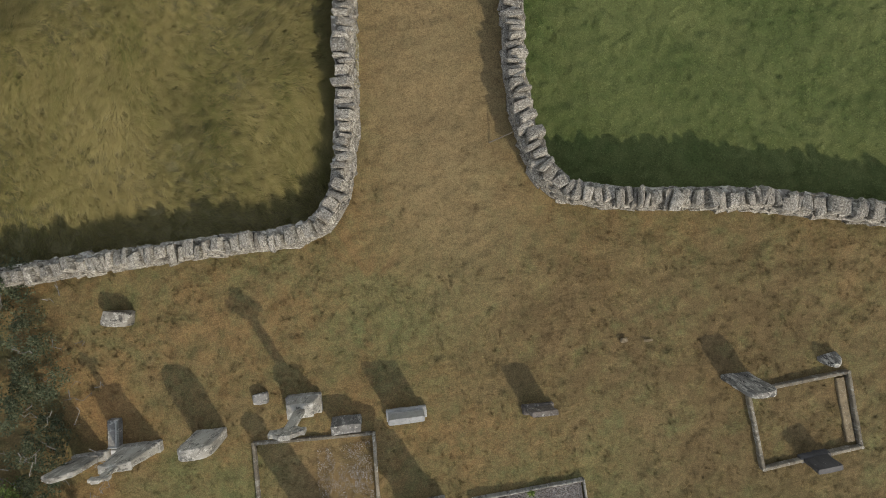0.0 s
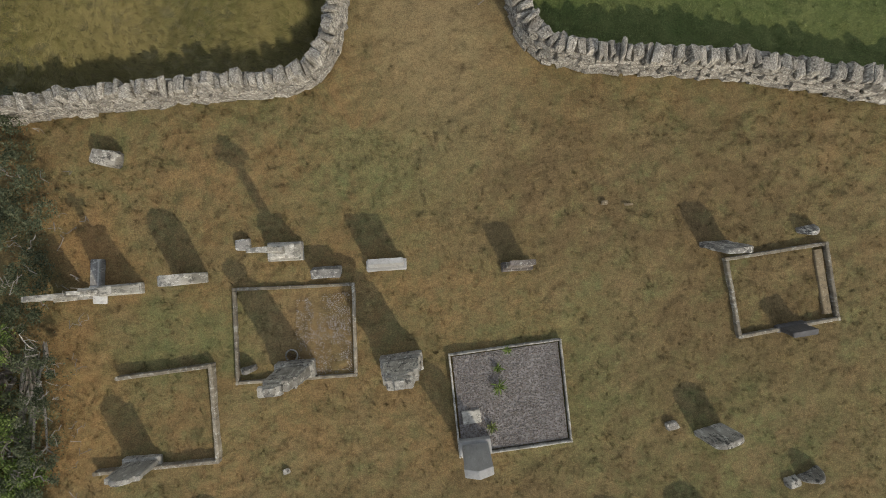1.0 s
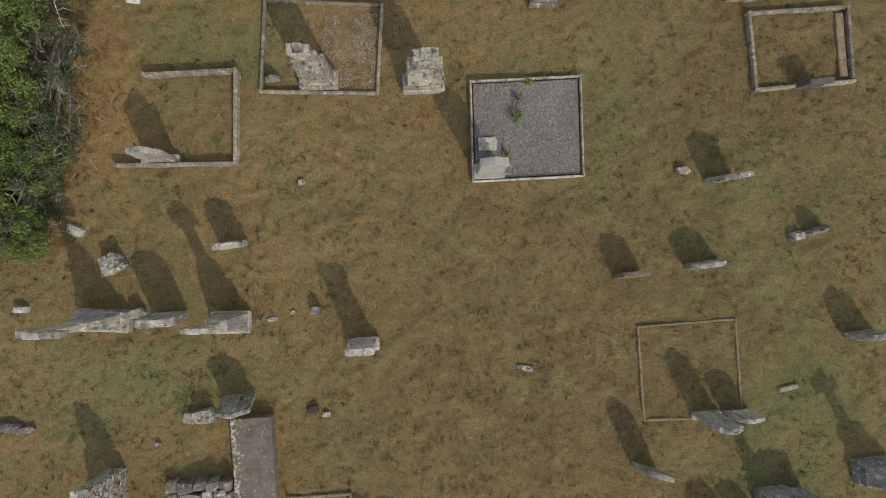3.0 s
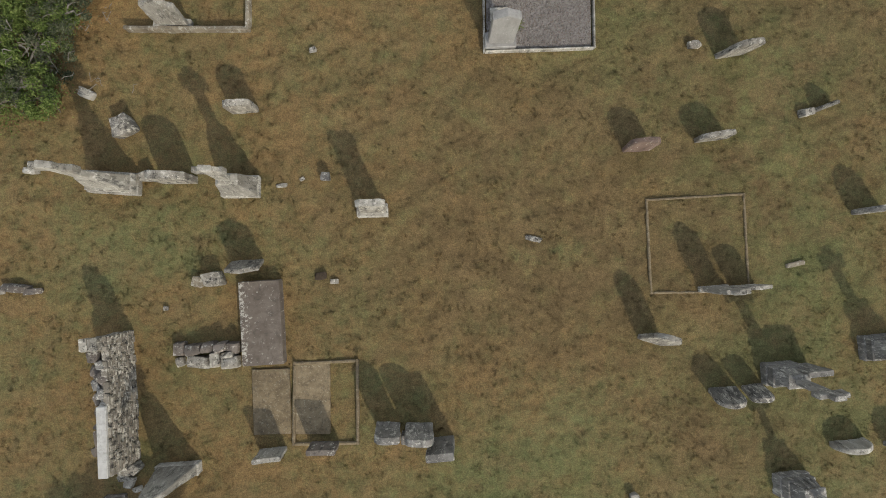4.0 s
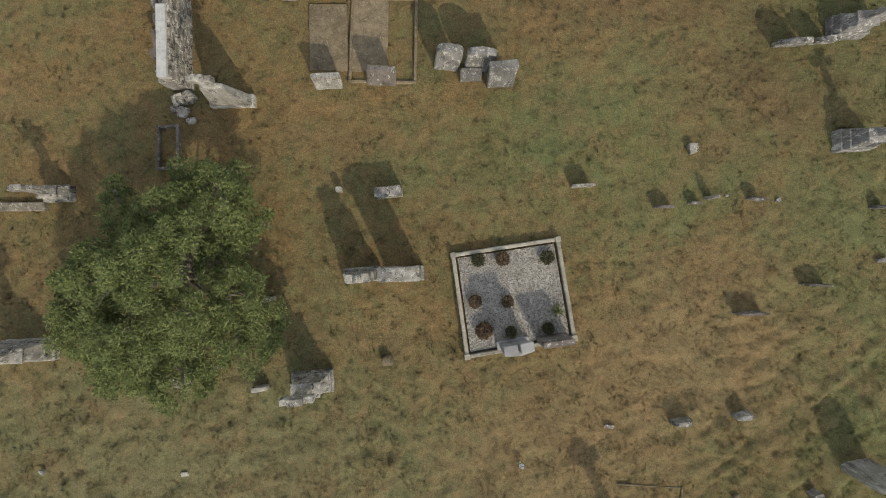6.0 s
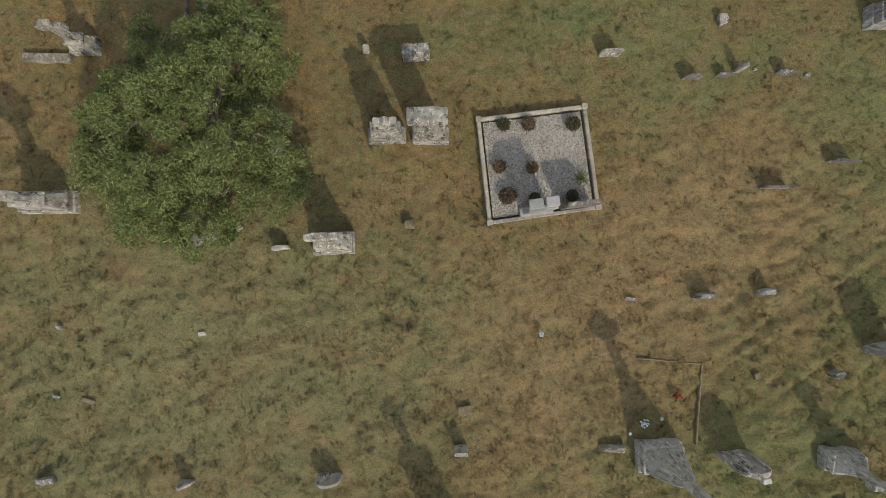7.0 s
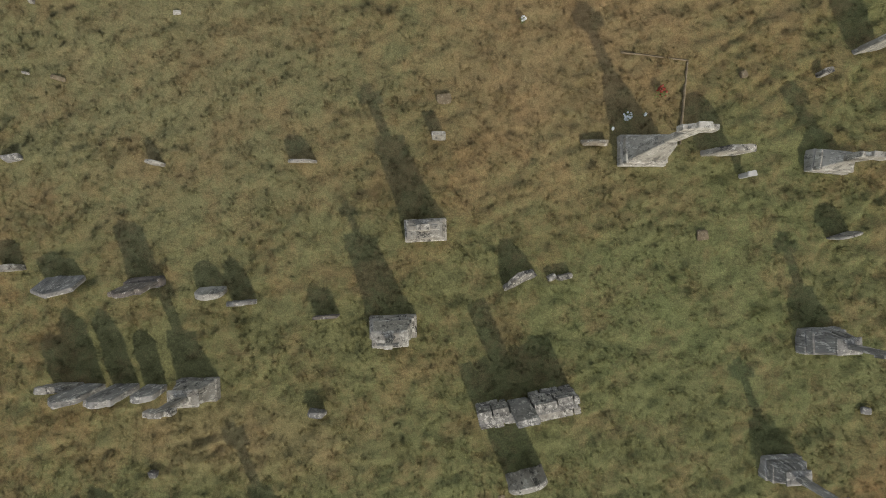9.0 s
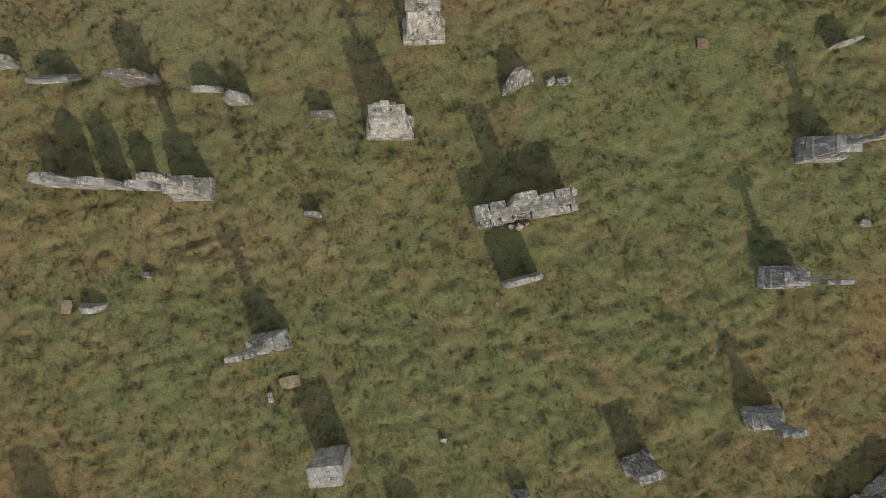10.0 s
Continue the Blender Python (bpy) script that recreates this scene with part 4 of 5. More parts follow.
headstone(7.28, -23.33, 19.3, 0.47, 0.42, 0.05, lean=(-0.15, -0.037), kind='low_round', material=LIMESTONE, label='thin lichened headstone leaning forward')
cross_monument(-0.18, -23.89, 7.7, 0.74, 0.40, 2.20, lean=(0.013, -0.017), material=LIMESTONE, label='lichened limestone monument with a broken cross', span=0.40, ped=1.35, ring=False, steps=2, shaft=0.15, taper=0.8)
cross_monument(-0.61, -25.64, 7.1, 0.83, 0.40, 1.93, lean=(0.048, -0.026), material=LIMESTONE, label='lichened limestone pedestal carrying a short cross', span=0.32, ped=1.32, ring=False, steps=2, shaft=0.11, taper=0.74)
headstone(-7.40, -25.19, 10.2, 0.38, 0.38, 0.13, lean=(0.112, 0.053), kind='low_round', material=LIMESTONE, label='low pale limestone headstone with rounded head')
headstone(-6.48, -25.30, 7.7, 0.70, 0.64, 0.11, lean=(0.05, -0.42), kind='gable', material=GREY, label='grey headstone with pointed head leaning over')
headstone(-5.03, -25.22, 11.0, 0.62, 1.08, 0.16, lean=(0.09, -0.17), kind='shoulder', material=BROWN, label='broken brownish-grey headstone leaning over a stump', rough=0.018, plinth=0.22)
headstone(-3.87, -25.27, 8.1, 0.49, 0.47, 0.13, lean=(0.15, -0.227), kind='round', material=PALE, label='pale headstone with rounded head')
headstone(-3.28, -25.44, 8.6, 0.43, 0.64, 0.10, lean=(0.053, 0.027), kind='gothic', material=GREY, label='thin grey pointed headstone')
headstone(-6.25, -27.18, 6.6, 0.52, 0.66, 0.14, lean=(0.026, 0.094), kind='low_round', material=LIMESTONE, label='lichened headstone standing in a row')
headstone(-5.86, -27.17, 4.6, 0.48, 1.18, 0.14, lean=(0.106, -0.01), kind='gothic', material=GREY, label='grey pointed headstone standing in a row')
headstone(-5.26, -27.13, 4.6, 0.45, 1.13, 0.14, lean=(0.103, -0.012), kind='shoulder', material=GREY, label='grey shouldered headstone standing in a row')
headstone(-4.72, -27.09, 4.6, 0.38, 0.81, 0.14, lean=(0.15, -0.014), kind='round', material=GREY, label='grey rounded headstone standing in a row')
cross_monument(-3.95, -27.05, 7.0, 0.71, 0.40, 1.70, lean=(0.045, 0.013), material=LIMESTONE, label='limestone cross on a pedestal at the end of a row', span=0.42, ped=0.75, ring=False, steps=1, shaft=0.17)
headstone(1.57, -24.66, 28.9, 0.61, 0.52, 0.12, lean=(0.085, 0.3), kind='rough', material=CRUSTED, label='broken pale slab of a ruined headstone', rough=0.035)
headstone(1.95, -28.06, 21.0, 0.68, 0.75, 0.12, lean=(-0.027, -0.002), kind='low_round', material=LIMESTONE, label='lichened limestone headstone with curved head')
cross_monument(7.03, -25.25, 7.7, 0.73, 0.45, 1.64, lean=(0.119, -0.01), material=GREY, label='tall grey limestone cross on a fluted stepped pedestal', span=0.42, ped=0.75, ring=False, steps=2, shaft=0.14, ribs=4)
cross_monument(6.54, -27.58, 6.7, 0.69, 0.40, 1.63, lean=(0.038, -0.005), material=GREY, label='tall grey limestone cross on a stepped pedestal', span=0.42, ped=0.6, ring=False, steps=2, shaft=0.14, ribs=3)
cross_monument(6.48, -30.10, 10.9, 0.62, 0.35, 1.19, lean=(-0.043, 0.044), material=GREY, label='grey limestone cross on a stepped pedestal', span=0.4, ped=0.5, ring=False, steps=2, shaft=0.17)
headstone(4.34, -31.12, 26.0, 0.56, 0.79, 0.30, lean=(0.004, 0.03), kind='flat', material=CRUSTED, label='grey headstone with a dark lichened face', plinth=0.15)
headstone(-1.03, -31.51, 10.2, 0.56, 0.98, 0.42, lean=(0.03, 0.02), kind='flat', material=PALE, label='square limestone headstone with pale top')
cross_monument(-2.33, -29.58, 16.5, 0.63, 0.35, 1.71, lean=(-0.001, 0.004), material=LIMESTONE, label='lichened limestone cross on a fluted base', span=0.42, ped=0.7, ring=False, steps=1, shaft=0.16, ribs=4)
headstone(-5.51, -29.26, 9.4, 0.45, 0.27, 0.14, lean=(0.15, -0.3), kind='round', material=LIMESTONE, label='low rounded lichened headstone')

# ---- grave plots ----
def quad_plane(corners, up, cells=10):
    """A slightly uneven sheet between four corners, as a bmesh in world axes."""
    bm = bmesh.new()
    a, b, c, d = (Vector(p) for p in corners)
    g = []
    for j in range(cells + 1):
        row = []
        for i in range(cells + 1):
            u, v = i / cells, j / cells
            p = a.lerp(b, u).lerp(d.lerp(c, u), v)
            row.append(bm.verts.new((p.x, p.y, ground_z(p.x, p.y) + up + 0.012 * noise.noise(Vector((p.x * 3, p.y * 3, 1))))))
        g.append(row)
    for j in range(cells):
        for i in range(cells):
            bm.faces.new((g[j][i], g[j][i + 1], g[j + 1][i + 1], g[j + 1][i]))
    return bm


def gravel(name, corners, up, size, count, material, bed, label, seed):
    """A bed of loose chippings inside a kerb."""
    rs = np.random.RandomState(seed)
    base = np.array([(1, 0, 0), (-1, 0, 0), (0, 1, 0), (0, -1, 0), (0, 0, 1), (0, 0, -1)], float)
    tri = np.array([(0, 2, 4), (2, 1, 4), (1, 3, 4), (3, 0, 4), (2, 0, 5), (1, 2, 5), (3, 1, 5), (0, 3, 5)])
    a, b, c, d = (np.array(p) for p in corners)
    u, v = rs.rand(count, 1), rs.rand(count, 1)
    p = (a * (1 - u) + b * u) * (1 - v) + (d * (1 - u) + c * u) * v
    s = size * rs.uniform(0.6, 1.3, (count, 1, 1)) * rs.uniform(0.6, 1.2, (count, 1, 3))
    q = base[None] * s
    t = rs.uniform(0, 6.28, count)
    co, si = np.cos(t)[:, None], np.sin(t)[:, None]
    w = np.stack([q[:, :, 0] * co - q[:, :, 1] * si, q[:, :, 0] * si + q[:, :, 1] * co + q[:, :, 2] * 0.4, q[:, :, 2]], 2)
    w += np.concatenate([p, ground_many(p[:, :1], p[:, 1:]) + up + 0.3 * size], 1)[:, None]
    f = (tri[None] + 6 * np.arange(count)[:, None, None]).reshape(-1, 3)
    if not bed:
        far = rs.rand(count) < np.clip((cloud(p[:, 0], p[:, 1], 2.6) * 0.55 + cloud(p[:, 0], p[:, 1], 7.0) * 0.45 - 0.26) / 0.5, 0, 1)
        w, f = w[far], f[: 8 * int(far.sum())]
    me = bpy.data.meshes.new("chippings")
    me.from_pydata(w.reshape(-1, 3).tolist(), [], f.tolist())
    me.materials.append(material)
    if not bed:
        return tagged(new(name, me), label, "gravel", "", "stuff")
    t0 = part(name, quad_plane(corners, up - 0.004), bed)
    tagged(t0, label, "gravel", "", "stuff")
    ob = new("chippings", me)
    ob.parent = t0
    ob["kind"] = "stuff"
    return t0


def inset(c, k):
    m = sum((Vector(p) for p in c), Vector((0, 0))) / 4
    return [tuple(Vector(p) + (m - Vector(p)).normalized() * k) for p in c]


PLOT_MOSS = [(-2.53, -4.27), (-0.39, -4.32), (-0.29, -2.68), (-2.45, -2.58)]
PLOT_GREY = [(1.36, -5.97), (3.40, -5.88), (3.37, -4.03), (1.33, -4.12)]
PLOT_RUSSET = [(-5.16, -5.62), (-2.97, -5.61), (-2.96, -3.90), (-4.62, -3.97)]
PLOT_EAST = [(6.67, -4.30), (8.52, -4.14), (8.44, -2.74), (6.56, -2.86)]
PLOT_LOW = [(4.48, -10.42), (6.31, -10.38), (6.22, -8.57), (4.39, -8.69)]
PLOT_LEDGER = [(-2.10, -13.19), (-0.93, -13.17), (-0.95, -11.67), (-2.09, -11.72)]
PLOT_PALE = [(0.18, -18.09), (2.11, -17.69), (1.74, -15.91), (-0.14, -16.26)]
PLOT_FLOWER = [(3.05, -22.0), (4.25, -21.94), (4.25, -20.44), (3.05, -20.40)]
kerb_plot("kerb_plot", PLOT_MOSS, 0.06, 0.08, KERB, "low weathered stone kerb round a mossy grave plot")
kerb_plot("kerb_plot", PLOT_GREY, 0.035, 0.12, PALE, "narrow pale concrete kerb round a grey gravel plot")
kerb_plot("kerb_plot", PLOT_RUSSET, 0.07, 0.17, KERB, "broken stone kerb round a grassy plot beside the hedge", (1, 1, 1, 0))
kerb_plot("kerb_plot", PLOT_EAST, 0.065, 0.11, KERB, "weathered stone kerb round a sunken grassy plot")
kerb_plot("kerb_plot", PLOT_LOW, 0.045, 0.035, MOSSY, "low kerb almost sunk in dry grass")
kerb_plot("kerb_plot", PLOT_LEDGER, 0.055, 0.06, MOSSY, "stone kerb round a flat mossy ledger slab")
kerb_plot("kerb_plot", PLOT_PALE, 0.07, 0.13, BUFF, "smooth pale kerb with corner blocks round white chippings", posts=0.10)
kerb_plot("kerb_plot", PLOT_FLOWER, 0.028, 0.015, MOSSY, "thin low kerb round a grassy plot with flowers", (0, 1, 1, 0))
east_inner = part("inner_kerb", beam((8.37, -4.04), (8.30, -2.84), 0.15, 0.05), MOSSY)
tagged(east_inner, "flat mossy kerb stone beside a narrow trench", "grave kerb", "grave plots")
gravel("gravel_bed", inset(PLOT_GREY, 0.07), 0.05, 0.017, 7500, GRAVEL_GREY, GRAVEL_GREY, "coarse purplish-grey gravel filling a kerbed plot", 4)
gravel("chipping_bed", inset(PLOT_PALE, 0.10), 0.06, 0.015, 8000, GRAVEL_PALE, GRAVEL_PALE, "white and cream stone chippings filling a kerbed plot", 5)
gravel("pale_scatter", [(-1.5, -4.24), (-0.45, -4.28), (-0.38, -2.8), (-1.35, -2.85)], 0.010, 0.0075, 9000, GRAVEL_TAN, None, "thin scatter of pale chippings in a mossy kerbed plot", 6)
BARE += [(2.37, -5.0, 1.03, 0.94, 2), (0.97, -17.0, 0.98, 0.93, 12), (-2.62, -10.97, 0.36, 0.76, 3), (-5.18, -12.3, 0.28, 1.25, 3.5)]


def ledger(x, y, rot, w, ln, up, h, material, label, rough=0.006):
    """A flat grave slab."""
    ob = part("ledger_slab", block(w, ln, h, up, rough, n=5), material)
    ob.matrix_basis = pose(x, y, ground_z(x, y), 0, 0, rot)
    return tagged(ob, label, "grave slab", "grave slabs")


ledger(-2.655, -10.96, 3.5, 0.74, 1.52, 0.0, 0.23, LEDGER, "raised brown ledger slab with pale lichen along one edge", 0.008)
ledger(-2.51, -12.42, 2.0, 0.69, 1.2, -0.05, 0.085, MOSSY, "flat mossy ledger slab level with the turf")
ledger(-1.76, -12.36, 0.5, 0.64, 1.3, -0.05, 0.095, MOSSY, "flat mossy ledger slab inside a kerb")


# ---- ruined tombs ----
def masonry(t, x0, x1, y, z0, z1, d, course, length, material, name="stone", jitter=0.02, gap=0.006):
    """Courses of separate stones in a wall along x at depth y."""
    z = z0
    while z < z1 - 0.01:
        hh = min(course * rng.uniform(0.75, 1.3), z1 - z)
        x = x0
        while x < x1 - 0.02:
            ln = min(length * rng.uniform(0.55, 1.5), x1 - x)
            if x1 - x - ln < 0.08:
                ln = x1 - x
            bm = solid([(0, ln - gap, d), (hh - gap, (ln - gap) * rng.uniform(0.95, 1), d * rng.uniform(0.95, 1))], rough=0.008, step=0.2, n=2)
            part(name, bm, material, t, "", Matrix.Translation((x + ln / 2, y + rng.uniform(-jitter, jitter), z)))
            x += ln
        z += hh


def chest_tomb():
    t = thing("chest_tomb", -5.18, -12.30, 3.5, "ruined chest tomb of thin-bedded limestone, its west side fallen in", "tomb")
    turn = pose(0, 0, 0, 0, 0, 90)
    east = part("east_wall", block(2.3, 0.16, 0.78, -0.05, 0.012), LIMESTONE, t, "", pose(0.05, 0, 0) @ turn)
    masonry(east, -1.18, 1.18, -0.115, 0.0, 0.84, 0.10, 0.05, 0.24, RUBBLE, "course_stone", 0.016, 0.010)
    part("north_wall", block(0.34, 0.18, 0.85, -0.05, 0.02), LIMESTONE, t, "", pose(0.0, 1.06, 0, 0, 0, 3))
    part("south_wall", block(0.34, 0.2, 0.6, -0.05, 0.025), LIMESTONE, t, "", pose(0.0, -1.08, 0, 0, 0, -6))
    masonry(t, -0.15, 0.15, 1.06, 0.79, 1.0, 0.22, 0.09, 0.16, LIMESTONE, "capping_stone")
    part("west_wall", block(2.1, 0.10, 0.62, -0.05, 0.03), GREY, t, "broken west wall", pose(-0.11, 0.0, 0) @ turn)
    for x, y, z, w, d, h, r in ((-0.06, 0.84, 0.94, 0.22, 0.22, 0.26, 5), (0.06, 0.70, 1.0, 0.16, 0.2, 0.18, 22), (-0.08, 0.60, 0.84, 0.18, 0.22, 0.26, -12), (0.04, 0.46, 0.94, 0.18, 0.22, 0.22, 40),
                                (-0.08, 0.34, 0.86, 0.16, 0.24, 0.24, 12), (0.05, 0.22, 0.98, 0.16, 0.2, 0.2, -8), (-0.08, 0.1, 0.84, 0.15, 0.22, 0.22, 33), (-0.09, -0.14, 0.82, 0.14, 0.2, 0.22, 10),
                                (-0.09, -0.36, 0.80, 0.14, 0.18, 0.22, 50), (-0.08, -0.76, 0.92, 0.16, 0.2, 0.22, 20), (-0.07, -0.98, 0.86, 0.12, 0.2, 0.2, 5), (-0.04, -0.58, 0.98, 0.07, 0.42, 0.16, 6)):
        part("fallen_stone", rock_bm(w, d, h, x * 9 + y, 0.3), (GREY, BROWN)[rng.randrange(2)], t, "", pose(x + 0.02, y, z - 0.25, rng.uniform(-9, 9), rng.uniform(-9, 9), r))
    part("infill", rock_bm(0.22, 2.0, 0.7, 4.4, 0.25), BROWN, t, "", pose(-0.03, 0, 0.0))
    part("long_slab", block(0.16, 1.2, 0.10, 0.0, 0.003, n=4), WHITE, t, "smooth pale squared slab lying along the top", pose(0.085, -0.58, 0.80, 0, 3, -1))
    for x, y, w, h, r in ((0.0, -1.35, 0.28, 0.32, 10), (0.18, -1.30, 0.24, 0.34, 40), (0.05, -1.56, 0.24, 0.2, 70), (0.16, -1.72, 0.16, 0.14, 20), (-0.12, -1.5, 0.16, 0.12, 0)):
        part("fallen_stone", rock_bm(w, w * 0.8, h, x * 5 + y, 0.35), LIMESTONE, t, "", pose(x, y, 0, 0, 0, r))


def rubble_bank():
    t = thing("rubble_wall", -3.65, -11.54, 0, "low remnant of a rubble stone wall against a slab", "stone wall")
    for x, y, w, d, h, r in ((-0.5, 0.1, 0.2, 0.24, 0.2, 0), (-0.5, -0.14, 0.14, 0.2, 0.12, 8), (-0.25, 0.08, 0.3, 0.2, 0.24, 4), (-0.12, -0.14, 0.42, 0.22, 0.26, -4), (0.05, 0.13, 0.26, 0.18, 0.27, 6), (0.18, -0.08, 0.16, 0.26, 0.28, 3),
                             (0.26, 0.14, 0.2, 0.17, 0.3, 12), (0.46, 0.13, 0.24, 0.2, 0.27, -8), (0.42, -0.14, 0.3, 0.2, 0.24, 5), (0.38, 0.0, 0.24, 0.1, 0.26, 10)):
        part("rubble_stone", rock_bm(w * 1.15, d * 1.15, h * 1.3, x * 7 + y * 3, 0.2), (LIMESTONE, BROWN)[y > 0], t, "", pose(x, y, 0, 0, 0, r))


def ruined_tomb():
    t = thing("ruined_tomb", 1.83, -26.84, 16.5, "ruined tomb wall of large lichened blocks round an upright slab", "tomb")
    part("core", block(1.7, 0.16, 0.66, -0.08, 0.012), GREY, t, "", pose(0, 0.0, 0))
    masonry(t, -0.86, -0.3, 0.09, -0.05, 0.64, 0.14, 0.24, 0.3, CRUSTED, "block", 0.03, 0.014)
    masonry(t, 0.1, 0.88, 0.10, -0.05, 0.74, 0.14, 0.24, 0.3, CRUSTED, "block", 0.03, 0.014)
    masonry(t, -0.84, 0.1, -0.12, -0.05, 0.42, 0.13, 0.2, 0.28, CRUSTED, "block", 0.03, 0.014)
    masonry(t, 0.1, 0.9, -0.13, -0.05, 0.5, 0.13, 0.22, 0.5, LIMESTONE, "block", 0.02)
    part("upright_slab", tablet("flat", 0.36, 1.5, 0.11, -0.05, 0.008), GREY, t, "upright grey slab standing in the wall", pose(-0.1, 0.06, 0, -3, 0, 0))
    for x, y, w, r in ((-0.22, -0.26, 0.11, 10), (-0.08, -0.29, 0.14, 50), (0.06, -0.25, 0.09, 20)):
        part("fallen_stone", rock_bm(w, w, w, x * 3 + y, 0.3), LIMESTONE, t, "", pose(x, y, -0.02, 0, 0, r))


chest_tomb()
rubble_bank()
ruined_tomb()

# ---- smaller stones ----
rock(-4.46, -0.02, 0.46, 0.3, 0.48, -14, LIMESTONE, "low pale boulder-like headstone near the field wall", "headstone", "headstone", "headstones", seed=2.7)
rock(-2.22, -1.79, 0.30, 0.20, 0.22, 5, GREY, "small square stone stump in the grass", "stone_stump")
rock(-5.2, -7.42, 0.38, 0.38, 0.42, 30, CRUSTED, "rounded lump of rubble masonry", "boulder")
rock(-5.92, -6.8, 0.34, 0.2, 0.14, -25, PALE, "pale broken slab lying in the grass", "broken_slab")
rock(-1.54, -8.30, 0.2, 0.16, 0.26, 0, GREY, "small dark stone stump in the grass", "stone_stump")
rock(-2.37, -8.46, 0.24, 0.1, 0.08, 3, PALE, "thin pale stone edge sunk in the turf", "sunken_stone")
rock(-1.98, -8.34, 0.12, 0.08, 0.06, 30, PALE, "tiny pale stone sunk in the turf", "sunken_stone")
rock(7.41, -7.03, 0.28, 0.16, 0.22, 12, LIMESTONE, "small lichened stone beside a pointed marker", "stone_stump")
rock(5.27, -5.79, 0.24, 0.16, 0.2, 10, LIMESTONE, "small rounded stone in the grass", "stone_stump")
rock(2.29, -9.42, 0.40, 0.12, 0.05, -14, CRUSTED, "flat stone edge showing through the turf", "sunken_stone")
rock(-1.38, -10.22, 0.2, 0.12, 0.1, 8, LIMESTONE, "small lichened stone sunk in the turf", "sunken_stone")
rock(-1.62, -10.12, 0.24, 0.14, 0.08, 8, SOIL, "dark hummock of soil and stone", "hummock")
rock(-1.81, -5.95, 0.16, 0.12, 0.08, 15, LIMESTONE, "small stone in dry turf", "sunken_stone")
rock(-3.53, -10.18, 0.34, 0.28, 0.40, 10, LIMESTONE, "lichened boulder beside a headstone", "boulder")
rock(-3.84, -10.22, 0.26, 0.22, 0.18, -10, KERB, "mossy low stone beside a boulder", "boulder")
rock(-4.45, -10.72, 0.12, 0.1, 0.1, 0, LIMESTONE, "small stone in the turf", "sunken_stone")
rock(-7.15, -10.36, 0.5, 0.18, 0.2, -5, BROWN, "low mossy hummock of stones", "hummock")
rock(-6.84, -10.42, 0.34, 0.12, 0.14, 4, BROWN, "low mossy hummock of stones", "hummock")
rock(-7.46, -10.44, 0.2, 0.1, 0.1, 4, PALE, "pale stone beside a hummock", "sunken_stone")
rock(4.43, -1.62, 0.14, 0.1, 0.14, 0, MOSSY, "small mossy stone in the turf", "sunken_stone")
rock(4.88, -1.69, 0.2, 0.06, 0.06, -4, MOSSY, "stone edge in the turf", "sunken_stone")
rock(7.19, -9.87, 0.42, 0.13, 0.07, 14, KERB, "flat pale stone in the turf", "sunken_stone")
rock(-6.89, -8.22, 0.26, 0.14, 0.24, -4, PALE, "small pale rounded marker", "stone_stump")
rock(-4.78, -8.32, 0.24, 0.2, 0.34, 10, LIMESTONE, "squat stone between two headstones", "stone_stump")
headstone(2.15, -14.93, 4, 0.38, 0.32, 0.06, "flat", LIMESTONE, "low broken pale headstone with a dark gap behind", rough=0.02)
headstone(3.65, -15.26, 6, 0.34, 0.26, 0.06, "low_round", BROWN, "low dark lichened headstone in rough grass", rough=0.018)
headstone(4.24, -15.17, 3, 0.24, 0.16, 0.06, "flat", BROWN, "low dark broken marker stone", rough=0.018)
headstone(4.50, -15.06, 10, 0.14, 0.42, 0.08, "gothic", PALE, "narrow pale pointed marker stone")
headstone(5.34, -15.06, -8, 0.28, 0.26, 0.06, "low_round", BROWN, "small broken grey marker stone", rough=0.016)
rock(4.15, -14.18, 0.16, 0.2, 0.2, 10, LIMESTONE, "small broken rubble stone", "stone_stump")
headstone(7.65, -15.13, 5, 0.26, 0.26, 0.07, "rough", BROWN, "small dark broken marker stone in grass", rough=0.018)
rock(5.80, -15.06, 0.12, 0.08, 0.1, 30, PALE, "small pale stone in the grass", "sunken_stone")
rock(4.84, -15.01, 0.1, 0.06, 0.06, 10, PALE, "small pale stone in the grass", "sunken_stone")
headstone(5.31, -17.14, 3, 0.54, 0.31, 0.05, "flat", BROWN, "low dark tablet headstone")
headstone(6.51, -16.59, 0, 0.46, 0.28, 0.05, "flat", BROWN, "low dark tablet headstone")
rock(7.8, -16.1, 0.28, 0.1, 0.12, 8, GREY, "low stone edge in long grass", "sunken_stone")
headstone(0.07, -13.03, 2, 0.38, 0.3, 0.2, "flat", GREY, "short square stone between two headstones")
rock(-7.48, -20.45, 0.14, 0.1, 0.14, 0, PALE, "small pale marker in the grass", "sunken_stone")
rock(-6.91, -21.76, 0.34, 0.1, 0.1, -12, MOSSY, "stone edge beside a dark hollow", "sunken_stone")
rock(-7.49, -21.72, 0.16, 0.06, 0.08, -4, PALE, "small pale stone edge", "sunken_stone")
rock(-7.55, -23.25, 0.36, 0.14, 0.22, 14, GREY, "low grey stump in the grass", "stone_stump")
headstone(-5.03, -23.12, -4, 0.27, 0.36, 0.09, "rough", PALE, "small broken pale marker stone", rough=0.02)
headstone(-2.44, -22.86, 5, 0.46, 0.44, 0.07, "round", LIMESTONE, "low rounded dark headstone with pale edge", (0, -0.1))
headstone(-0.09, -22.22, 6, 0.24, 0.38, 0.09, "flat", PALE, "small pale square marker stone")
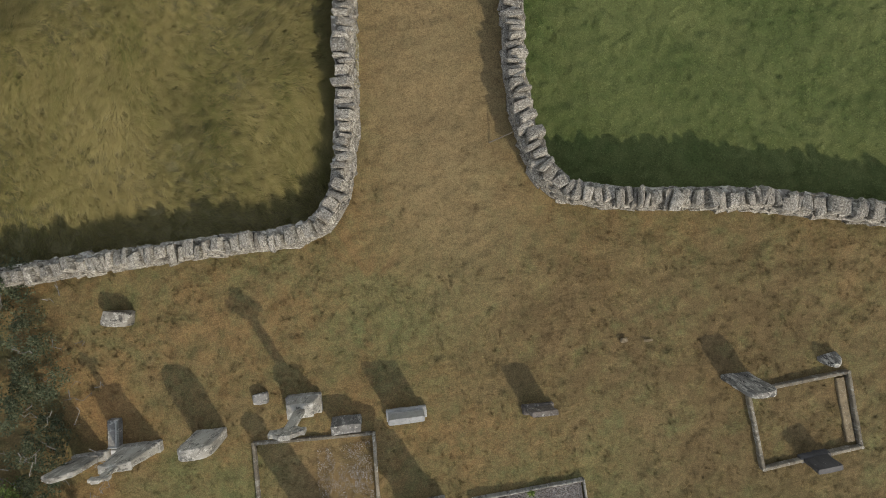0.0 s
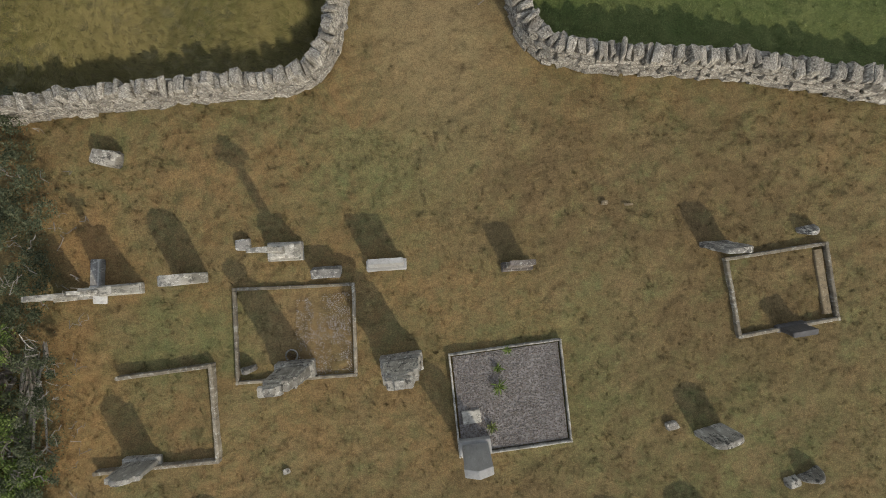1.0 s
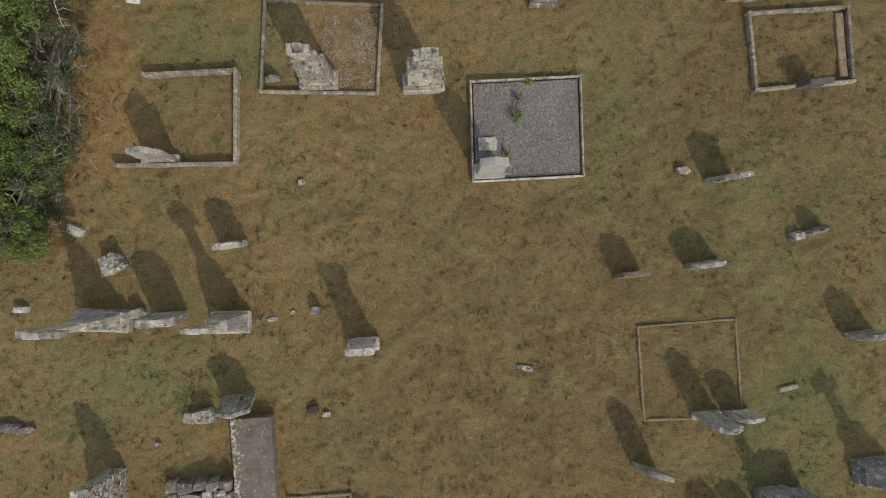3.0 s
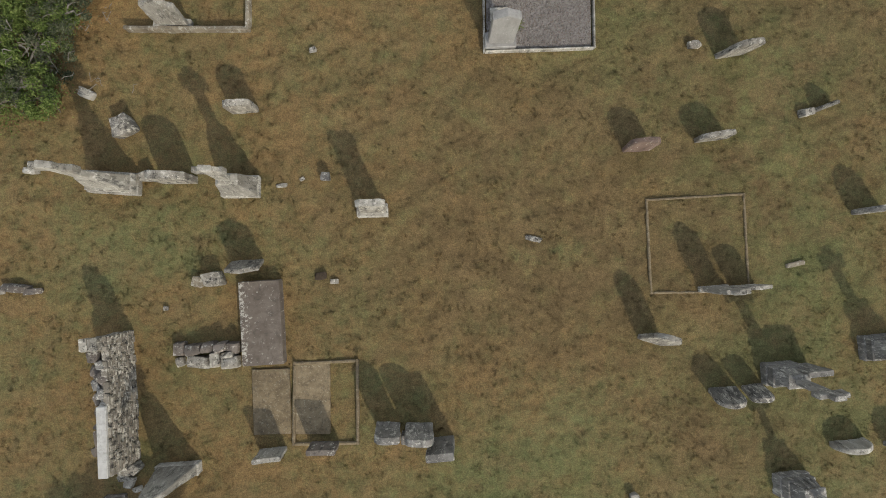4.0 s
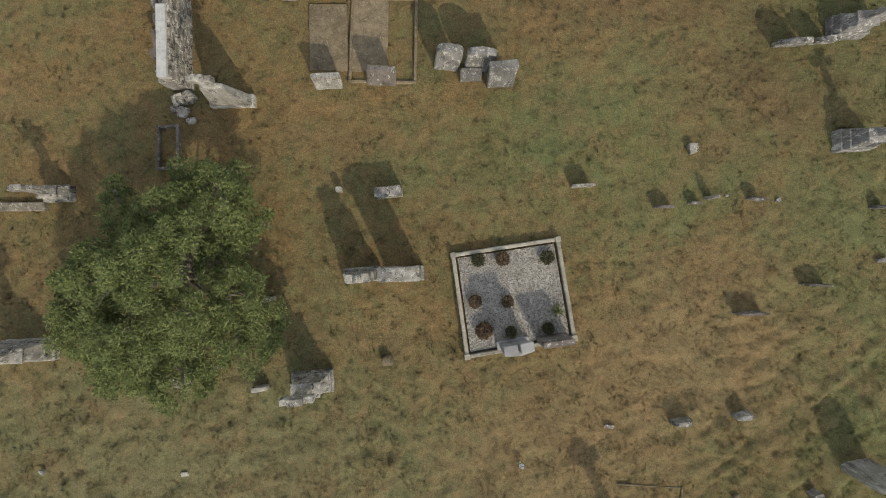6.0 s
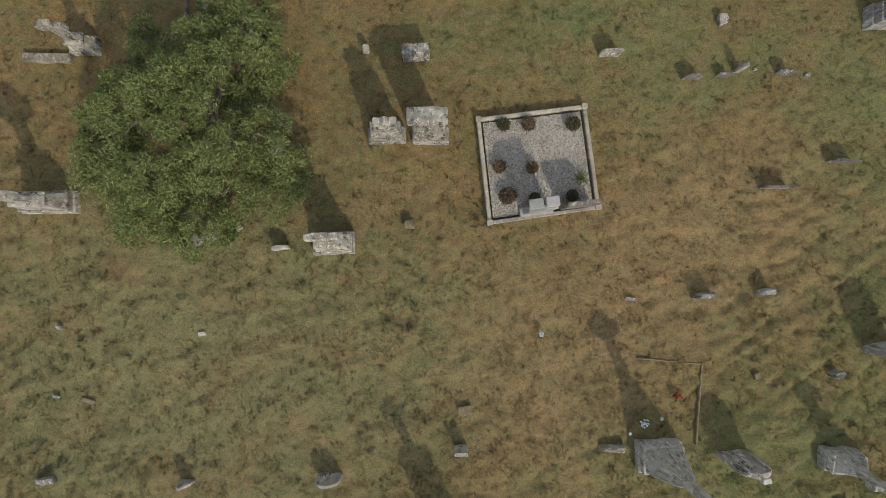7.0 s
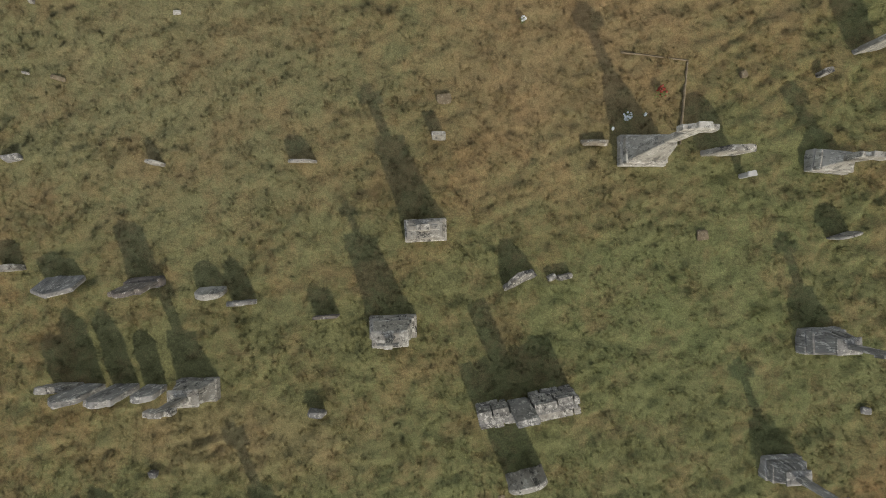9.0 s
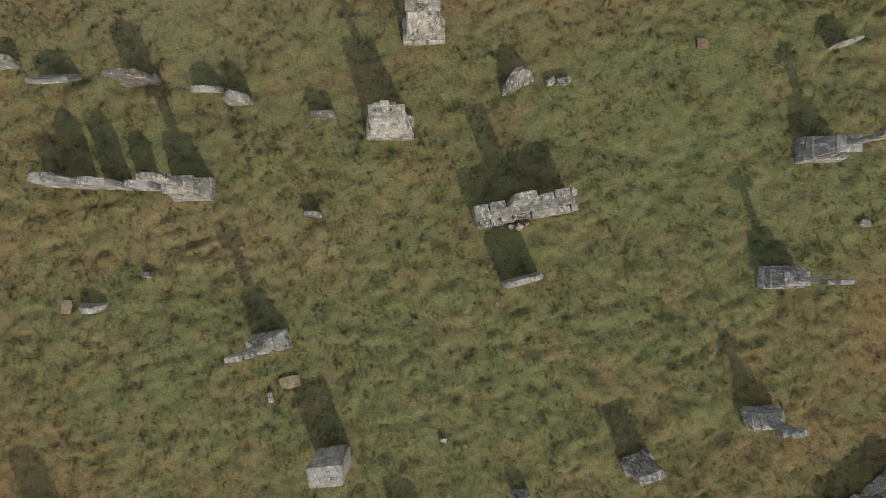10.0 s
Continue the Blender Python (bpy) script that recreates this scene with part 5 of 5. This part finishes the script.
rock(-0.05, -21.53, 0.28, 0.18, 0.12, 10, MOSSY, "low mossy stone behind a marker", "hummock")
rock(2.84, -19.32, 0.22, 0.08, 0.12, -4, LIMESTONE, "small low stone edge", "sunken_stone")
headstone(4.14, -19.17, 12, 0.38, 0.28, 0.1, "low_round", LIMESTONE, "low lichened marker stone", rough=0.02)
headstone(5.27, -19.03, 12, 0.30, 0.26, 0.1, "low_round", GREY, "low grey marker stone", rough=0.02)
rock(5.27, -20.60, 0.18, 0.16, 0.14, 20, MOSSY, "small stone in long grass", "sunken_stone")
headstone(6.69, -20.46, 20, 0.18, 0.24, 0.12, "flat", LIMESTONE, "small square marker stone")
headstone(5.42, -22.42, 15, 0.16, 0.34, 0.12, "flat", WHITE, "small white square marker post")
rock(2.70, -22.07, 0.5, 0.1, 0.24, 3, KERB, "low kerb stone beside a pedestal", "kerb_stone", "grave kerb")
rock(-4.9, -20.42, 0.2, 0.1, 0.08, 10, PALE, "small pale stone in the grass", "sunken_stone")
rock(4.78, -23.54, 0.2, 0.2, 0.07, 15, MOSSY, "tussocky mossy stone in long grass", "hummock")
rock(-4.81, -18.58, 0.3, 0.3, 0.28, 20, LIMESTONE, "rounded boulder at the foot of the shrub", "boulder")
rock(-5.05, -18.72, 0.2, 0.2, 0.16, 60, LIMESTONE, "small boulder at the foot of the shrub", "boulder")
rock(-4.35, -18.45, 0.18, 0.14, 0.1, 60, PALE, "small pale stone near the shrub", "sunken_stone")
rock(-1.28, -18.20, 0.2, 0.18, 0.22, 10, MOSSY, "small mossy stone stump", "stone_stump")
headstone(-1.82, -27.28, 2, 0.30, 0.26, 0.12, "low_round", GREY, "small dark stump with pale edge", rough=0.02)
rock(0.16, -28.98, 0.13, 0.1, 0.12, 5, BROWN, "small grey stone in long grass", "stone_stump")
rock(0.87, -31.05, 0.14, 0.1, 0.14, 5, PALE, "small pale stone in long grass", "sunken_stone")
rock(-0.90, -29.03, 0.1, 0.08, 0.06, 5, MOSSY, "small pale stone in long grass", "sunken_stone")
headstone(2.32, -31.86, 5, 0.30, 0.34, 0.12, "round", LIMESTONE, "small rounded marker stone")
rock(-2.26, -30.58, 0.10, 0.20, 0.07, 15, LIMESTONE, "pale broken stone in the grass", "broken_slab")
rock(-1.92, -30.28, 0.42, 0.24, 0.035, 15, MOSSY, "mossy fallen slab sunk in the grass", "broken_slab")
rock(-4.63, -28.62, 0.16, 0.12, 0.18, 0, GREY, "small dark stone in the grass", "stone_stump")
rock(-6.01, -29.33, 0.22, 0.26, 0.05, 0, MOSSY, "mossy low stone beside a rounded headstone", "hummock")
rock(8.03, -26.46, 0.24, 0.16, 0.14, 0, GREY, "grey stone in long grass", "sunken_stone")
rock(2.13, -24.53, 0.18, 0.12, 0.24, 30, LIMESTONE, "broken stone beside a ruined slab", "stone_stump")
rock(2.36, -24.50, 0.3, 0.12, 0.26, 15, LIMESTONE, "broken pale stone beside a ruined slab", "stone_stump")
rock(1.59, -28.55, 0.16, 0.12, 0.05, 15, MOSSY, "small mossy stone sunk in turf", "sunken_stone")
headstone(9.15, -13.2, 5, 0.55, 0.55, 0.13, "round", GREY, "grey headstone with rounded head beside a lower one")
headstone(-5.95, -33.15, 10, 0.6, 1.1, 0.16, "round", GREY, "grey rounded headstone at the yard's end")
headstone(0.55, -32.75, 10, 0.55, 0.8, 0.16, "low_round", GREY, "grey headstone at the yard's end")
cross_monument(8.74, -11.4, 5, 0.7, 0.45, 1.6, 0.45, 0.7, GREY, "grey cross on a stepped pedestal in long grass", ring=False)
tagged(part("low_kerb", beam((-8.3, -15.66), (-7.45, -15.62), 0.16, 0.12), KERB), "low broken kerb beside a cross base", "grave kerb")
kerb_plot("grave_cradle", [(-5.47, -14.88), (-5.13, -14.84), (-5.14, -14.10), (-5.48, -14.14)], 0.05, 0.10, BROWN, "narrow stone cradle round a small grave in the shrub's shade")

# ---- offerings and plants on the graves ----
def leaf_mesh(name, pos, nrm_seed, length, width, material, up=0.5, droop=0.0):
    """Many small pointed leaves at the given places, as one mesh of loose leaves."""
    rs = np.random.RandomState(nrm_seed)
    n = len(pos)
    az, el = rs.uniform(0, 2 * np.pi, n), np.arcsin(np.clip(rs.normal(up, 0.45, n), -1, 1)) - droop
    d = np.stack([np.cos(az) * np.cos(el), np.sin(az) * np.cos(el), np.sin(el)], 1)
    side = np.cross(d, rs.normal(0, 1, (n, 3)) * 0.5 + np.array([0, 0, 1.0]))
    side /= np.linalg.norm(side, axis=1, keepdims=True) + 1e-9
    ln = length * rs.uniform(0.6, 1.3, (n, 1))
    wd = width * rs.uniform(0.7, 1.2, (n, 1))
    v = np.stack([pos, pos + d * ln * 0.45 + side * wd / 2, pos + d * ln, pos + d * ln * 0.45 - side * wd / 2], 1).astype(np.float32)
    me = bpy.data.meshes.new(name)
    me.vertices.add(4 * n)
    me.vertices.foreach_set("co", v.ravel())
    me.loops.add(4 * n)
    me.loops.foreach_set("vertex_index", np.arange(4 * n, dtype=np.int32))
    me.polygons.add(n)
    me.polygons.foreach_set("loop_start", np.arange(0, 4 * n, 4, dtype=np.int32))
    me.update(calc_edges=True)
    me.materials.append(material)
    return me


DRY = make_leaf("dry_leaf", (0.075, 0.052, 0.032), (0.15, 0.105, 0.065), (0.23, 0.175, 0.10))
PETAL_RED = make_leaf("red_petal", (0.10, 0.02, 0.015), (0.24, 0.04, 0.025), (0.32, 0.12, 0.08))
PETAL_WHITE = make_leaf("white_petal", (0.45, 0.46, 0.44), (0.62, 0.63, 0.62), (0.75, 0.76, 0.74))


def pot_plant(x, y, r, leaf, label, seed, h=0.16, pot=True, up=0.06):
    """A squat pot with a clump of foliage."""
    t = thing("pot_plant", x, y, 0, label, "plant", "grave plants", z=up)
    if pot:
        part("pot", solid([(-0.02, r * 1.3, r * 1.3), (0.07, r * 1.75, r * 1.75), (0.09, r * 1.8, r * 1.8), (0.085, r * 1.5, r * 1.5)], rough=0.003, c=r * 0.5), SOIL, t)
    rs = np.random.RandomState(seed)
    n = 480
    a, q = rs.uniform(0, 6.28, n), r * np.sqrt(rs.rand(n)) * 0.85
    p = np.stack([np.cos(a) * q, np.sin(a) * q, 0.06 + h * rs.rand(n) * (1 - (q / r) ** 2 * 0.6)], 1)
    ob = new("foliage", leaf_mesh("foliage", p, seed, r * 0.34, r * 0.16, leaf, 0.4))
    ob.parent = t
    return t


for k, (px, py, leaf, r, lab) in enumerate(((0.31, -16.33, POT_LEAF, 0.14, "dark green low plant in a pot on chippings"), (0.75, -16.29, DRY, 0.15, "withered brown plant in a pot on chippings"), (1.55, -16.24, POT_LEAF, 0.15, "dark green low plant in a pot on chippings"),
                                       (0.28, -17.08, DRY, 0.14, "withered brown plant in a pot on chippings"), (0.87, -17.06, DRY, 0.13, "withered brown plant in a pot on chippings"), (0.46, -17.60, DRY, 0.18, "withered brown plant in a pot on chippings"),
                                       (0.95, -17.60, POT_LEAF, 0.12, "dark green low plant in a pot on chippings"), (1.62, -17.52, POT_LEAF, 0.13, "dark green low plant in a pot on chippings"))):
    pot_plant(px, py, r * 0.85, leaf, lab, 20 + k)


def spiky_plant(x, y, r, label, seed, leaf=LEAF):
    t = thing("spiky_plant", x, y, 0, label, "plant", "grave plants", z=0.05)
    n = 46
    rs = np.random.RandomState(seed)
    ob = new("leaves", leaf_mesh("leaves", rs.normal(0, 0.012, (n, 3)) + np.array([0, 0, 0.05]), seed, r, 0.022, leaf, 0.35))
    ob.parent = t
    part("stem", solid([(-0.05, 0.03, 0.03), (0.07, 0.02, 0.02)], rough=0.001), BARK, t)
    return t


spiky_plant(1.79, -17.20, 0.17, "small spiky green palm-like plant in chippings", 3)
spiky_plant(2.17, -4.78, 0.19, "green weed sprouting through grey gravel", 4, IVY)
spiky_plant(2.18, -4.44, 0.11, "small green weed in grey gravel", 5, IVY)
spiky_plant(1.98, -5.48, 0.12, "small green weed in grey gravel", 6)
spiky_plant(2.40, -4.12, 0.10, "small green weed at a kerb", 7, IVY)


def flowers(x, y, r, petal, label, seed, n=40, hgt=0.12):
    t = thing("flower_bunch", x, y, 0, label, "flowers", "grave flowers")
    rs = np.random.RandomState(seed)
    bm = bmesh.new()
    for _ in range(n // 3):
        a, q = rs.uniform(0, 6.28), r * math.sqrt(rs.rand())
        bmesh.ops.create_icosphere(bm, subdivisions=1, radius=0.022 * rs.uniform(0.7, 1.3), matrix=Matrix.Translation((math.cos(a) * q, math.sin(a) * q, hgt * rs.uniform(0.6, 1.1))))
    part("blooms", bm, petal, t)["kind"] = "stuff"
    p = np.stack([rs.normal(0, r * 0.5, n), rs.normal(0, r * 0.5, n), rs.uniform(0.0, hgt * 0.8, n)], 1)
    ob = new("leaves", leaf_mesh("leaves", p, seed, 0.07, 0.02, LEAF))
    ob.parent = t
    return t


flowers(3.81, -21.07, 0.10, PETAL_RED, "bunch of red flowers in the grass", 31, 66)
flowers(3.23, -21.56, 0.085, PETAL_WHITE, "bunch of white flowers in a cross's shadow", 32, 60)
flowers(3.56, -21.48, 0.025, PETAL_WHITE, "single white flower head", 33, 12, 0.05)
flowers(3.0, -21.78, 0.025, PETAL_WHITE, "small pale flower head", 36, 9, 0.05)
flowers(1.21, -20.03, 0.05, PETAL_WHITE, "small bunch of white flowers on a short stick", 34, 24, 0.2)


def wreath(x, y, r, label):
    t = thing("wreath", x, y, 0, label, "wreath", z=0.03)
    bm = bmesh.new()
    n = 22
    loops = []
    for i in range(n):
        a = 2 * math.pi * i / n
        loops.append([bm.verts.new(((r + 0.016 * math.cos(b)) * math.cos(a), (r + 0.016 * math.cos(b)) * math.sin(a), 0.016 * math.sin(b))) for b in (0, 1.57, 3.14, 4.71)])
    for i in range(n):
        p, q = loops[i], loops[(i + 1) % n]
        for k in range(4):
            bm.faces.new((p[k], p[(k + 1) % 4], q[(k + 1) % 4], q[k]))
    part("ring", bm, PALE, t, "pale wire ring")
    rs = np.random.RandomState(9)
    ob = new("centre_leaves", leaf_mesh("centre_leaves", np.stack([rs.normal(0, r * 0.4, 60), rs.normal(0, r * 0.4, 60), rs.uniform(0, 0.04, 60)], 1), 9, 0.05, 0.02, DRY))
    ob.parent = t


wreath(-1.52, -3.87, 0.105, "round wire wreath with withered leaves lying in a plot")
box = thing("grave_planter", -4.87, -2.06, -6, "dark stone planter box with a pale edge behind a headstone", "planter", z=0.0)
part("box", block(0.2, 0.52, 0.16, -0.04, 0.003), GREY, box)
part("edge_strip", block(0.025, 0.5, 0.03, 0.118, 0.001), WHITE, box, "thin white edging strip", pose(0.06, 0, 0))
part("edge_strip", block(0.2, 0.025, 0.03, 0.118, 0.001), WHITE, box, "thin white edging strip", pose(0, -0.24, 0))
plaque = thing("memorial_plaque", -4.87, -2.48, -6, "white square memorial plaque propped on a headstone's base", "plaque", z=0.03)
part("plate", block(0.25, 0.27, 0.05, -0.03, 0.002), WHITE, plaque, "", pose(0, 0, 0.02, 8, 0, 0))
part("emblem", block(0.05, 0.04, 0.02, 0.02, 0.003), BLACK, plaque, "small black emblem", pose(-0.03, 0.05, 0.02, 8, 0, 0))
tagged(part("memorial_tablet", block(0.34, 0.25, 0.06, 0.03, 0.003), PALE, None, "", pose(1.63, -5.27, ground_z(1.63, -5.27), 6, 0, 3)), "flat pale memorial tablet lying on gravel", "plaque")
book = thing("open_book", 0.98, -17.74, 11.9, "pale open-book carving on top of a granite headstone", "carving", z=0.9)
for sx in (-0.115, 0.115):
    part("page", block(0.235, 0.17, 0.12, 0.0, 0.003), GRANITE, book, "", pose(sx, 0, 0.02, 0, -12 if sx < 0 else 12, 0))


# ---- shrub and hedge ----
def shrub(name, x, y, lobes, leaves, leaf, length, width, label, category, seed, limbs=9, bare_twigs=0, twig_span=1.0, bark=BARK):
    """Limbs from the root to each lobe, and a crown of loose leaves in clumps, denser at the skin, with gaps between."""
    t = thing(name, x, y, 0, label, category)
    rs = np.random.RandomState(seed)
    wood = bmesh.new()

    def limb(p, q, r0, r1, k=5):
        p, q = Vector(p), Vector(q)
        rings = []
        u = (q - p).orthogonal().normalized()
        w = (q - p).normalized().cross(u)
        for i in range(5):
            f = i / 4
            c = p.lerp(q, f) + Vector(rs.normal(0, 0.04, 3)) * (1 if 0 < i < 4 else 0)
            r = r0 + (r1 - r0) * f
            rings.append([wood.verts.new(c + (u * math.cos(6.283 * j / k) + w * math.sin(6.283 * j / k)) * r) for j in range(k)])
        for a, b in zip(rings, rings[1:]):
            for j in range(k):
                wood.faces.new((a[j], a[(j + 1) % k], b[(j + 1) % k], b[j]))

    for lx, ly, lz, lr in lobes[:limbs]:
        limb((rs.normal(0, 0.1), rs.normal(0, 0.1), -0.05), (lx, ly, lz), 0.05, 0.015)
        for _ in range(3):
            v = rs.normal(0, 1, 3)
            v /= np.linalg.norm(v)
            limb((lx, ly, lz), (lx + v[0] * lr, ly + v[1] * lr, lz + abs(v[2]) * lr * 0.8), 0.015, 0.005, 4)
    for _ in range(bare_twigs):
        a = rs.uniform(-twig_span, twig_span, 2)
        b, ln = rs.uniform(0, 6.28), rs.uniform(0.12, 0.3)
        z0 = rs.uniform(0.35, 0.9)
        limb((a[0] * 0.35, a[1], z0), (a[0] * 0.35 + math.cos(b) * ln, a[1] + math.sin(b) * ln, z0 + rs.uniform(0, 0.12)), 0.008, 0.004, 3)
    part("branchwork", wood, bark, t)["kind"] = "stuff"
    pos = []
    weight = np.array([l[3] ** 2 for l in lobes])
    for (lx, ly, lz, lr), cnt in zip(lobes, (leaves * weight / weight.sum()).astype(int)):
        clumps = max(6, cnt // 190)
        d = rs.normal(0, 1, (clumps, 3))
        d[:, 2] = np.abs(d[:, 2]) - 0.25
        d /= np.linalg.norm(d, axis=1, keepdims=True)
        c = np.array([lx, ly, lz]) + d * lr * rs.uniform(0.7, 1.05, (clumps, 1)) * np.array([1, 1, 0.8])
        k = clumps * (cnt // clumps)
        s = rs.normal(0, 1, (k, 3))
        s[:, 2] = np.abs(s[:, 2]) * 0.9
        s /= np.linalg.norm(s, axis=1, keepdims=True)
        p = np.repeat(c, cnt // clumps, 0) + s * np.repeat(rs.uniform(0.07, 0.19, (clumps, 1)), cnt // clumps, 0) * rs.uniform(0.55, 1.1, (k, 1))
        inner = rs.normal(0, lr * 0.4, (cnt // 5, 3)) * np.array([1, 1, 0.6]) + np.array([lx, ly, lz - 0.1])
        pos += [p, inner]
    pos = np.concatenate(pos)
    pos = pos[pos[:, 2] > 0.03]
    ob = new("crown", leaf_mesh("crown", pos, seed, length, width, leaf, 0.25))
    ob.parent = t
    return t


rs_lobe = np.random.RandomState(21)
main = [(0.1, 0.2, 1.65, 0.58), (-0.6, 0.05, 1.4, 0.55), (0.5, 0.65, 1.45, 0.42), (0.35, 1.1, 1.3, 0.42), (1.15, 1.25, 1.2, 0.42), (-0.45, 0.8, 1.1, 0.38), (-1.25, -0.35, 0.95, 0.5), (-1.1, -1.05, 0.85, 0.6), (-0.3, -0.9, 1.2, 0.62),
        (0.65, -0.55, 1.25, 0.55), (1.35, -0.2, 1.05, 0.42), (1.35, -1.0, 0.75, 0.52), (-0.75, -1.6, 0.5, 0.55), (0.2, -1.65, 0.5, 0.6), (1.6, -0.75, 0.7, 0.4), (0.8, 1.5, 1.05, 0.34), (-0.75, 1.3, 0.95, 0.26), (1.5, 0.95, 0.85, 0.28), (0.45, 1.7, 1.0, 0.26), (1.2, 1.65, 1.0, 0.24), (-0.1, 0.45, 1.3, 0.4), (1.05, 0.55, 0.75, 0.4), (0.95, 0.2, 0.9, 0.35)]
shrub("shrub", -4.95, -16.75, main, 90000, LEAF, 0.066, 0.021, "large rounded green shrub with narrow leaves among the graves", "shrub", 8, 24)
headstone(-3.44, -17.16, 5, 0.22, 1.12, 0.12, "low_round", LIMESTONE, "pale headstone half hidden in the shrub")
hedge = [(rs_lobe.uniform(-0.9, 0.35), yy + rs_lobe.uniform(-0.2, 0.2), rs_lobe.uniform(0.1, 0.55), rs_lobe.uniform(0.3, 0.55)) for yy in np.arange(-3.6, 4.4, 0.28)]
hedge += [(rs_lobe.uniform(-2.6, -0.9), rs_lobe.uniform(-3.6, 4.4), rs_lobe.uniform(0.5, 0.9), 0.65) for _ in range(18)]
shrub("bramble_hedge", -6.08, -3.2, hedge, 75000, BRAMBLE, 0.048, 0.022, "dark tangled bramble hedge with dead stems", "hedge", 12, 10, 150, 3.8, DEAD)
ivy = [(0.0, 0.5, 0.95, 0.6), (-0.1, -0.3, 1.05, 0.62), (-0.7, 0.2, 1.2, 0.7), (0.1, -0.85, 0.75, 0.45), (-0.6, -0.9, 0.9, 0.6), (0.05, 1.0, 0.7, 0.4), (-1.3, 0.0, 1.2, 0.7)]
shrub("green_bush", -6.55, -3.75, ivy, 32000, IVY, 0.052, 0.028, "bright green leafy bush rising from the brambles", "bush", 13, 7)
low = [(0, 0.3, 0.25, 0.5), (-0.6, 0.0, 0.35, 0.55), (0.1, -0.6, 0.2, 0.45), (-0.7, -0.8, 0.3, 0.5), (0.35, 0.9, 0.2, 0.4), (-0.5, 1.0, 0.4, 0.5), (-1.3, 0.2, 0.5, 0.6)]
shrub("green_bush", -6.7, -6.3, low, 26000, IVY, 0.05, 0.027, "low green bush at the hedge's end", "bush", 14, 7)


# ---- a stick against the field wall, and a bleached dead branch in the brambles ----
def twig(name, points, r, material, label, category):
    """A tapering stick through a few points, with its side shoots."""
    bm = bmesh.new()
    for path in points:
        path = [Vector(p) for p in path]
        rings = []
        for i, p in enumerate(path):
            k = r * (1 - 0.6 * i / (len(path) - 1))
            u = (path[min(i + 1, len(path) - 1)] - path[max(i - 1, 0)]).normalized()
            v = u.orthogonal().normalized()
            w = u.cross(v)
            rings.append([bm.verts.new(p + (v * math.cos(1.257 * j) + w * math.sin(1.257 * j)) * k) for j in range(5)])
        for p, q in zip(rings, rings[1:]):
            for j in range(5):
                bm.faces.new((p[j], p[(j + 1) % 5], q[(j + 1) % 5], q[j]))
        bm.faces.new(rings[-1])
        bm.faces.new(list(reversed(rings[0])))
    return tagged(part(name, bm, material), label, category)


g0 = ground_z(2.5, 2.26)
twig("stick", [[(2.46, 2.25, g0 + 0.0), (2.62, 2.27, g0 + 0.2), (2.78, 2.29, g0 + 0.43), (2.92, 2.32, g0 + 0.64)]], 0.012, BARK, "thin bare stick leaning on the field wall", "stick")
g1 = ground_z(-5.7, -3.2)
twig("dead_branch", [[(-5.85, -3.35, g1 + 0.3), (-5.80, -3.2, g1 + 0.6), (-5.74, -3.08, g1 + 0.78), (-5.6, -3.06, g1 + 0.84), (-5.44, -3.12, g1 + 0.85)], [(-5.78, -3.14, g1 + 0.68), (-5.7, -3.22, g1 + 0.8), (-5.55, -3.25, g1 + 0.82)],
                     [(-5.75, -3.1, g1 + 0.75), (-5.74, -2.96, g1 + 0.86), (-5.64, -2.9, g1 + 0.88)]], 0.010, PALE, "bleached dead branch sticking out of the brambles", "branch")

build_ground()
build_grass()
dry_stone_wall("wall_west", WALL_WEST, 0.80, 0.33, "pale grey dry-stone wall turning a rounded corner", (12.6, 22.5), 1)
dry_stone_wall("wall_east", WALL_EAST, 0.86, 0.35, "pale grey dry-stone wall with upright coping stones", (12.6, 22.5), -1, 0.26)
dry_stone_wall("wall_south", WALL_SOUTH, 0.5, 0.42, "low lichened dry-stone boundary wall", (0.6, 4.0), 1)
